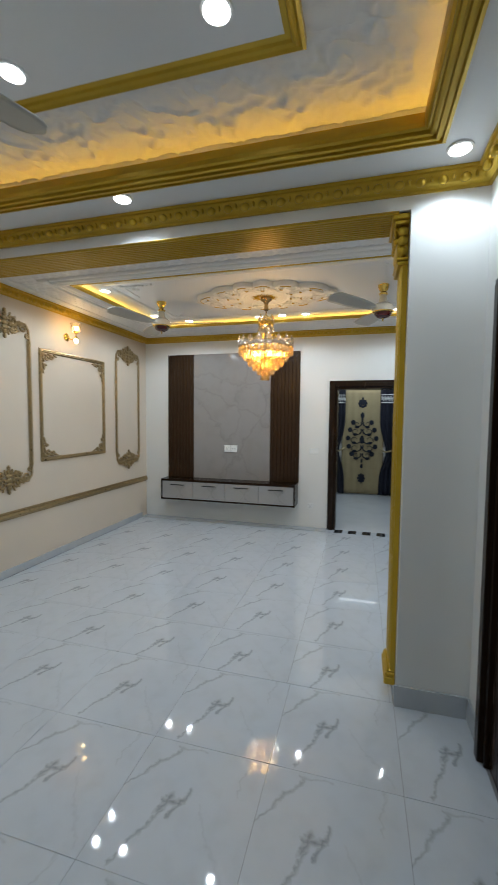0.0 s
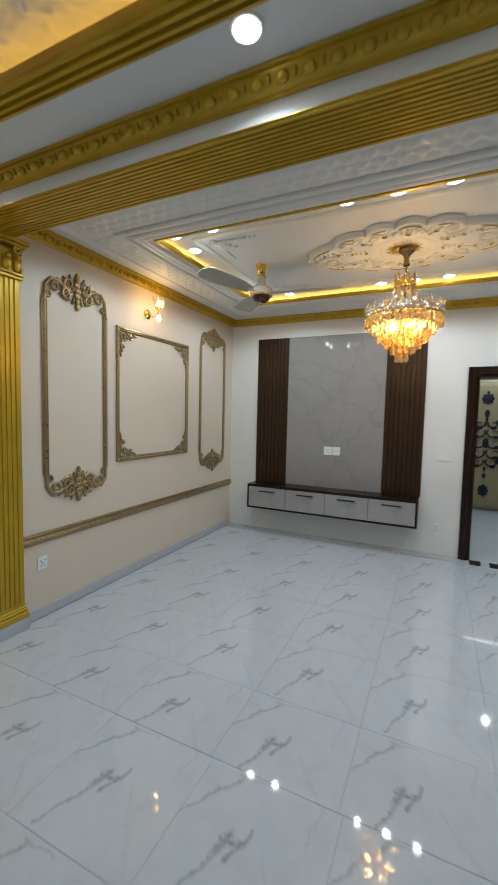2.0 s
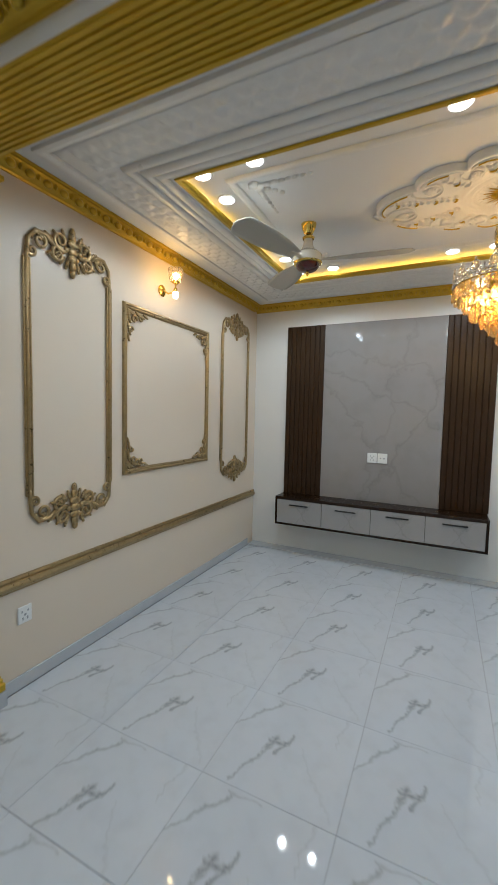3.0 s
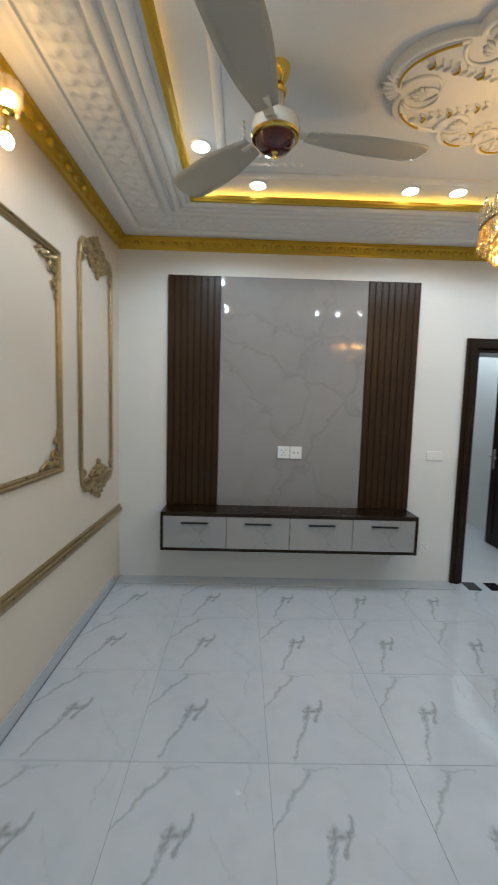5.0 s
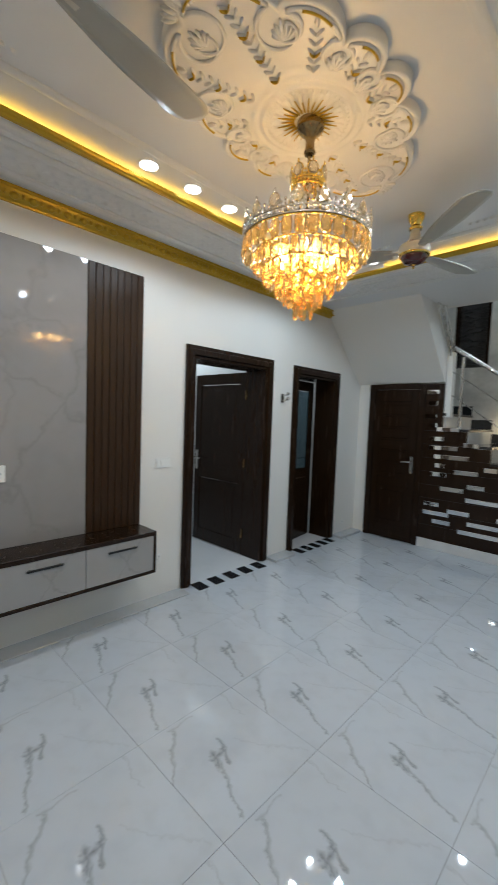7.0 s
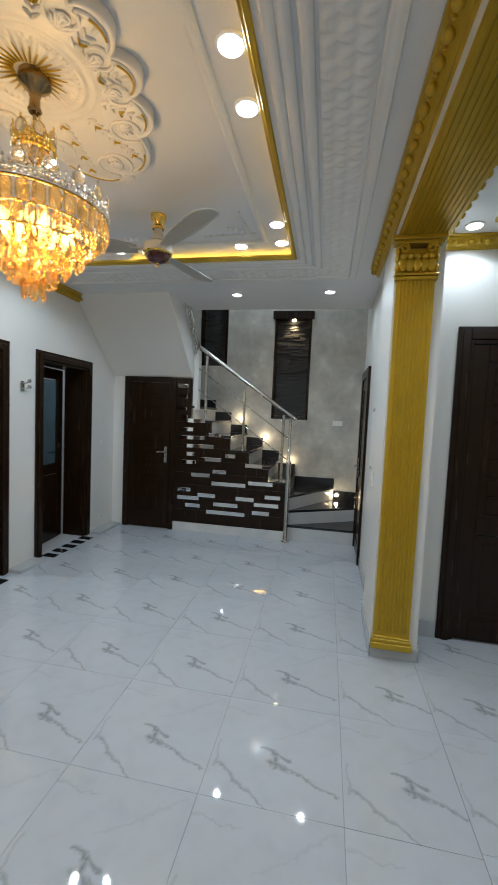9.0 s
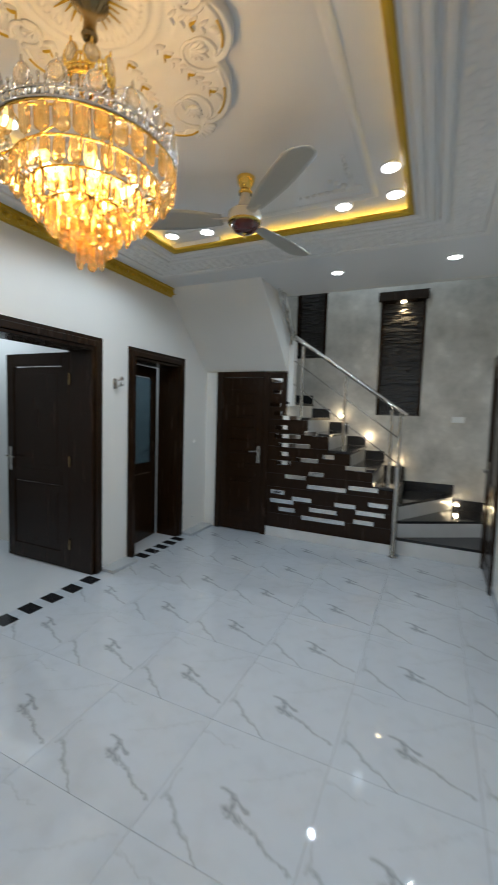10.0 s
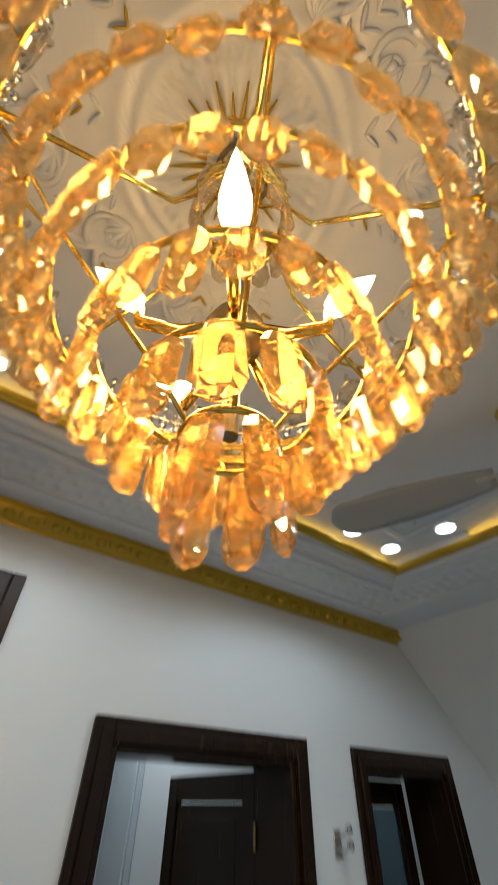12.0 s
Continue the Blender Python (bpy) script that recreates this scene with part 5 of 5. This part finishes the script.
# ---- stairs ----
def stairs():
    X0, X1, Y0, RISE, GO = 2.77, 3.895, 3.53, 0.19, 0.265
    e = empty("staircase", pose(0, 0, 0), "staircase with black granite treads, marble risers and mirrored dark side", "staircase")
    P = (X0 + 0.07, Y0)
    wedges = ([(P[0], YS - 0.118), (3.44, YS - 0.118)], [(3.44, YS - 0.118), (X1, YS - 0.118), (X1, 2.92)], [(X1, 2.92), (X1, Y0)])
    for k, w in enumerate(wedges):
        rest = [q for v in wedges[k:] for q in v]
        poly = [P] + [q for i, q in enumerate(rest) if i == 0 or q != rest[i - 1]]
        bm = bmesh.new()
        extrude(bm, poly, lambda u, v, s: (u, v, s), RISE * k, RISE * (k + 1) - 0.031)
        finish(bm, "riser", BLOCK, e)
        bm = bmesh.new()
        extrude(bm, poly, lambda u, v, s: (u, v, s), RISE * (k + 1) - 0.030, RISE * (k + 1))
        finish(bm, "tread", GRANITE, e)
    bm_r, n = bmesh.new(), 6
    for k in range(n):
        y, zt = Y0 + GO * k, RISE * (4 + k)
        box(bm_r, X0 + 0.06, X1, y + 0.001, y + 0.02, zt - RISE, zt - 0.031)
        boxes("tread", GRANITE, [(X0 + 0.0, X1, y - 0.015, y + GO + 0.02, zt - 0.030, zt)], e, bev=0.003)
        boxes("tread_end", BLOCK, [(X0 - 0.004, X0 + 0.02, y + 0.01, y + GO * 0.78, zt - 0.031 - (0.11 if k else 0.0) - 0.002, zt - 0.031)], e) if k in (1, 3) else None
        boxes("skirting", GRANITE, [(X1 - 0.014, X1, y, y + GO, zt + 0.001, zt + 0.13)], e)
    finish(bm_r, "riser", BLOCK, e)
    for k, (a, b) in enumerate(((YS - 0.1, 2.92), (2.92, Y0))):
        boxes("skirting", GRANITE, [(X1 - 0.014, X1, a, b, RISE * (2 + k) + 0.001, RISE * (2 + k) + 0.13)], e)
    boxes("landing", GRANITE, [(X0 + 0.06, X1, Y0 + GO * n + 0.02, YT - 0.002, RISE * 9 - 0.03, RISE * 9)], e)
    # clad side: dark wood stepping up with the flight, plinth below
    poly = [(Y0 - 0.0, 0.12)]
    for k in range(5):
        poly += [(Y0 + GO * k, RISE * (4 + k) - 0.032), (Y0 + GO * (k + 1), RISE * (4 + k) - 0.032)]
    poly = poly[:-1] + [(4.87, RISE * 8 - 0.032), (4.87, 2.07), (5.09, 2.07), (5.09, 0.12)]
    bm = bmesh.new()
    extrude(bm, poly, lambda u, v, s: (s, u, v), X0 - 0.01, X0 + 0.045)
    finish(bm, "side_cladding", DARKWOOD, e)
    bm = bmesh.new()
    for k in range(9):
        zz = 0.30 + 0.17 * k
        y_start = Y0 + 0.01 + max(0, (zz - 0.70) / RISE) * GO if zz > 0.70 else Y0 + 0.01
        if y_start < 4.86:
            box(bm, X0 - 0.0125, X0 - 0.0095, y_start, 5.08, zz - 0.004, zz)
    finish(bm, "groove_strip", BLACK, e)
    boxes("plinth", BLOCK, [(X0 - 0.018, X0 + 0.045, Y0 - 0.0, 5.09, 0.0, 0.118)], e, bev=0.002)
    SLOTS = [(4.35, .29, .53), (4.81, .36, .21), (3.87, .33, .23), (4.35, .40, .34), (3.80, .44, .33), (4.88, .46, .31), (4.62, .51, .25), (4.09, .50, .25), (3.72, .55, .21), (4.94, .57, .18),
             (4.32, .68, .47), (3.89, .72, .33), (4.71, .78, .27), (4.45, .84, .19), (3.99, .95, .23), (4.57, 1.0, .28), (4.88, .95, .19), (4.31, 1.06, .14), (4.87, 1.06, .11), (4.74, 1.17, .40),
             (4.84, 1.28, .34), (4.53, 1.33, .17), (4.92, 1.39, .16), (4.80, 1.51, .26), (4.97, 1.56, .09), (5.01, 1.67, .14), (4.99, 1.83, .11), (5.00, 1.97, .15)]
    for y, zz, w in SLOTS:
        boxes("mirror_slot", MIRROR, [(X0 - 0.020, X0 - 0.0105, y - w / 2, y + w / 2, zz - 0.027, zz + 0.027)], e, bev=0.004)
    # soffit of the flight that turns back over the door
    bm = bmesh.new()
    extrude(bm, [(2.76, 2.085), (1.86, 2.94), (1.86, 3.20), (2.05, 3.20), (2.90, 2.40), (2.90, 2.085)], lambda u, v, s: (u, s, v), 4.87, YT - 0.002)
    finish(bm, "upper_flight", WHITE, e)
    boxes("upper_side", WHITE, [(2.79, 2.90, 4.80, 4.868, 1.66, 2.45)], e)
    # step lights
    for y, zz in ((3.62, 0.92), (4.02, 1.26), (4.42, 1.55)):
        boxes("step_light", STEPLIGHT, [(X1 - 0.025, X1 - 0.015, y - 0.02, y + 0.02, zz - 0.012, zz + 0.012)], e)
    boxes("step_light", STEPLIGHT, [(X1 - 0.025, X1 - 0.015, 2.85, 2.90, 0.43, 0.46)], e)
    return X0, Y0


stairs()
for y, zz in ((3.62, 0.94), (4.02, 1.28), (4.42, 1.57), (2.87, 0.46)):
    bulb_lamp(3.82, y, zz, 1.0, (1.0, 0.80, 0.5), 0.015)

e = empty("stair_railing", pose(2.72, 3.53, 0), "stainless steel stair railing with round handrail", "railing")
bm = bmesh.new()
lathe(bm, [(0.0, 0.0), (0.055, 0.0), (0.055, 0.008), (0.034, 0.02), (0.030, 0.03), (0.030, 0.98), (0.036, 1.0), (0.036, 1.04), (0.024, 1.06), (0.018, 1.07), (0.018, 1.60), (0.0, 1.60)], 20)
finish(bm, "newel", STEEL, e, smooth=True, angle=40)
for y, z0, z1 in ((0.10, 0.76, 1.64), (0.63, 1.14, 2.02), (1.16, 1.52, 2.38)):
    bm = bmesh.new()
    tube(bm, [(0.09, y, z0), (0.09, y, z1)], 0.018, 12)
    lathe(bm, [(0.0, z0), (0.035, z0), (0.035, z0 + 0.01), (0.02, z0 + 0.025), (0.0, z0 + 0.025)], 16, (0.09, y, 0))
    box(bm, 0.065, 0.115, y - 0.012, y + 0.012, z0 + 0.10, z1 - 0.12, bev=0.003)
    finish(bm, "post", STEEL, e, smooth=True, angle=40)
bm = bmesh.new()
tube(bm, [(0.05, -0.06, 1.585), (0.07, -0.02, 1.61), (0.09, 1.27, 2.50)], 0.024, 14)
finish(bm, "handrail", STEEL, e, smooth=True, angle=40)
bm = bmesh.new()
for d in (0.28, 0.56):
    tube(bm, [(0.06, 0.0, 1.60 - d), (0.09, 1.27, 2.49 - d)], 0.007, 8)
finish(bm, "rod", STEEL, e, smooth=True)
bm = bmesh.new()
tube(bm, [(0.10, 1.28, 2.49), (0.02, 1.30, 2.62), (-0.70, 1.30, 3.38)], 0.022, 12)
for k in range(4):
    x = 0.04 - 0.17 * k
    tube(bm, [(x, 1.30, 2.40 + 0.18 * k), (x, 1.30, 2.62 + 0.19 * k)], 0.014, 8)
for d in (0.10, 0.17):
    tube(bm, [(0.04, 1.30, 2.60 - d), (-0.68, 1.30, 3.34 - d)], 0.007, 6)
finish(bm, "upper_rail", STEEL, e, smooth=True)


# ---- under-stair door ----
e = empty("cupboard_door", pose(2.76, 5.84, 0), "closed dark walnut cupboard door under the stairs", "door")
bm = bmesh.new()
for y0, y1, z0, z1 in ((-0.08, 0.0, 0, 2.08), (-0.75, -0.68, 0, 2.07), (-0.68, -0.08, 2.01, 2.08)):
    box(bm, -0.022, 0.04, y0, y1, z0, z1, bev=0.004)
finish(bm, "frame", DARKWOOD, e)
bm = bmesh.new()
box(bm, -0.008, 0.03, -0.677, -0.083, 0.01, 2.005)
for y0, y1, z0, z1 in ((-0.675, -0.59, 0.012, 2.0), (-0.17, -0.085, 0.012, 2.0), (-0.589, -0.171, 0.012, 0.2), (-0.589, -0.171, 0.72, 0.84), (-0.589, -0.171, 1.85, 2.0)):
    box(bm, -0.018, -0.0085, y0, y1, z0, z1, bev=0.003)
for k in range(6):
    box(bm, -0.015, -0.0085, -0.56, -0.20, 0.90 + 0.155 * k, 1.03 + 0.155 * k, bev=0.004)
box(bm, -0.015, -0.0085, -0.54, -0.22, 0.26, 0.66, bev=0.006)
finish(bm, "leaf", DARKWOOD, e)
bm = bmesh.new()
box(bm, -0.028, -0.019, -0.645, -0.605, 0.92, 1.14, bev=0.003)
tube(bm, [(-0.025, -0.625, 1.07), (-0.065, -0.625, 1.07), (-0.068, -0.58, 1.07), (-0.066, -0.51, 1.065)], 0.009)
finish(bm, "handle", STEEL, e, smooth=True, angle=40)
structure(boxes("wall_under_stair", WHITE, [(2.78, 2.86, 5.842, YT - 0.001, 0, 2.084)]), "white wall beside the cupboard door")


# ---- niches in the stair wall ----
def niche(y0, y1, z0, z1, lintel):
    e = empty("wall_niche", pose(3.9, (y0 + y1) / 2, z0), "dark ledge-stone niche with dark wooden surround", "niche", "stair wall niches")
    h, t = (y1 - y0) / 2, z1 - z0
    bm = bmesh.new()
    zz = 0.0
    while zz < t:
        rh = random.uniform(0.012, 0.028)
        y = -h
        while y < h:
            ln = random.uniform(0.05, 0.16)
            d = random.uniform(0.0, 0.035)
            box(bm, 0.12 - d, 0.195, y, min(h, y + ln - 0.002), zz, min(t, zz + rh - 0.002))
            y += ln
        zz += rh
    finish(bm, "ledge_stone", LEDGE, e)
    boxes("surround", DARKWOOD, [(-0.012, 0.19, -h + 0.001, -h + 0.035, 0.001, t - 0.001), (-0.012, 0.19, h - 0.035, h - 0.001, 0.001, t - 0.001)] + ([(-0.05, 0.19, -h - 0.03, h + 0.03, t - 0.10, t + 0.02)] if lintel else []), e, bev=0.003)
    if lintel:
        bm = bmesh.new()
        lathe(bm, [(0.0, t - 0.115), (0.03, t - 0.115), (0.03, t - 0.101), (0.0, t - 0.101)], 16, (0.04, 0, 0))
        finish(bm, "lamp", STEPLIGHT, e)


niche(3.38, 3.95, 1.58, 3.22, True)
niche(4.70, 5.15, 2.39, 3.90, False)
lamp = bpy.data.lights.new("niche_lamp", "SPOT")
lamp.energy, lamp.color, lamp.spot_size, lamp.spot_blend, lamp.shadow_soft_size = 22, (1.0, 0.8, 0.45), radians(95), 0.6, 0.02
new("niche_lamp", lamp).matrix_world = look((3.94, 3.665, 3.08), (4.03, 3.665, 2.5))


# ---- floor tiles ----
structure(boxes("floor_screed", GROUT, [(XL - 0.2, 4.1, -1.25, YT, -0.10, -0.0025)]), "grey grout and screed under the tiles")
floor = new("floor")
structure(floor, "polished white marble tile floor with grey veins")
P = 0.6055


def tile_mesh(w, h, ox, oy):
    """A tile cut to w by h; (ox, oy) shifts the printed figure on it."""
    bm = bmesh.new()
    box(bm, ox, ox + w, oy, oy + h, -0.012, 0.0)
    top = [ed for ed in bm.edges if all(v.co.z > -0.001 for v in ed.verts)]
    bmesh.ops.bevel(bm, geom=top, offset=0.0006, segments=1, affect="EDGES")
    me = bpy.data.meshes.new("tile")
    bm.to_mesh(me)
    bm.free()
    me.materials.append(TILE)
    return me


made = {}


def lay(x0, x1, y0, y1, gx, gy):
    g = 0.0009
    for i in range(int((x0 - gx) // P), int((x1 - gx) // P) + 1):
        for j in range(int((y0 - gy) // P), int((y1 - gy) // P) + 1):
            a, b = max(x0, gx + i * P), min(x1, gx + (i + 1) * P)
            c, d = max(y0, gy + j * P), min(y1, gy + (j + 1) * P)
            if b - a < 0.02 or d - c < 0.02:
                continue
            cx, cy = gx + (i + 0.5) * P, gy + (j + 0.5) * P
            key = (round(b - a - 2 * g, 3), round(d - c - 2 * g, 3), round(a + g - cx, 3), round(c + g - cy, 3))
            if key not in made:
                made[key] = tile_mesh(*key)
            o = new("tile", made[key])
            o.parent = floor
            o.location = (cx, cy, random.uniform(-0.0003, 0.0003))


lay(XL, 3.0, 2.415, YT, -0.245, 2.92)
lay(XL, XF, -1.05, 2.415, -0.225, 1.815)
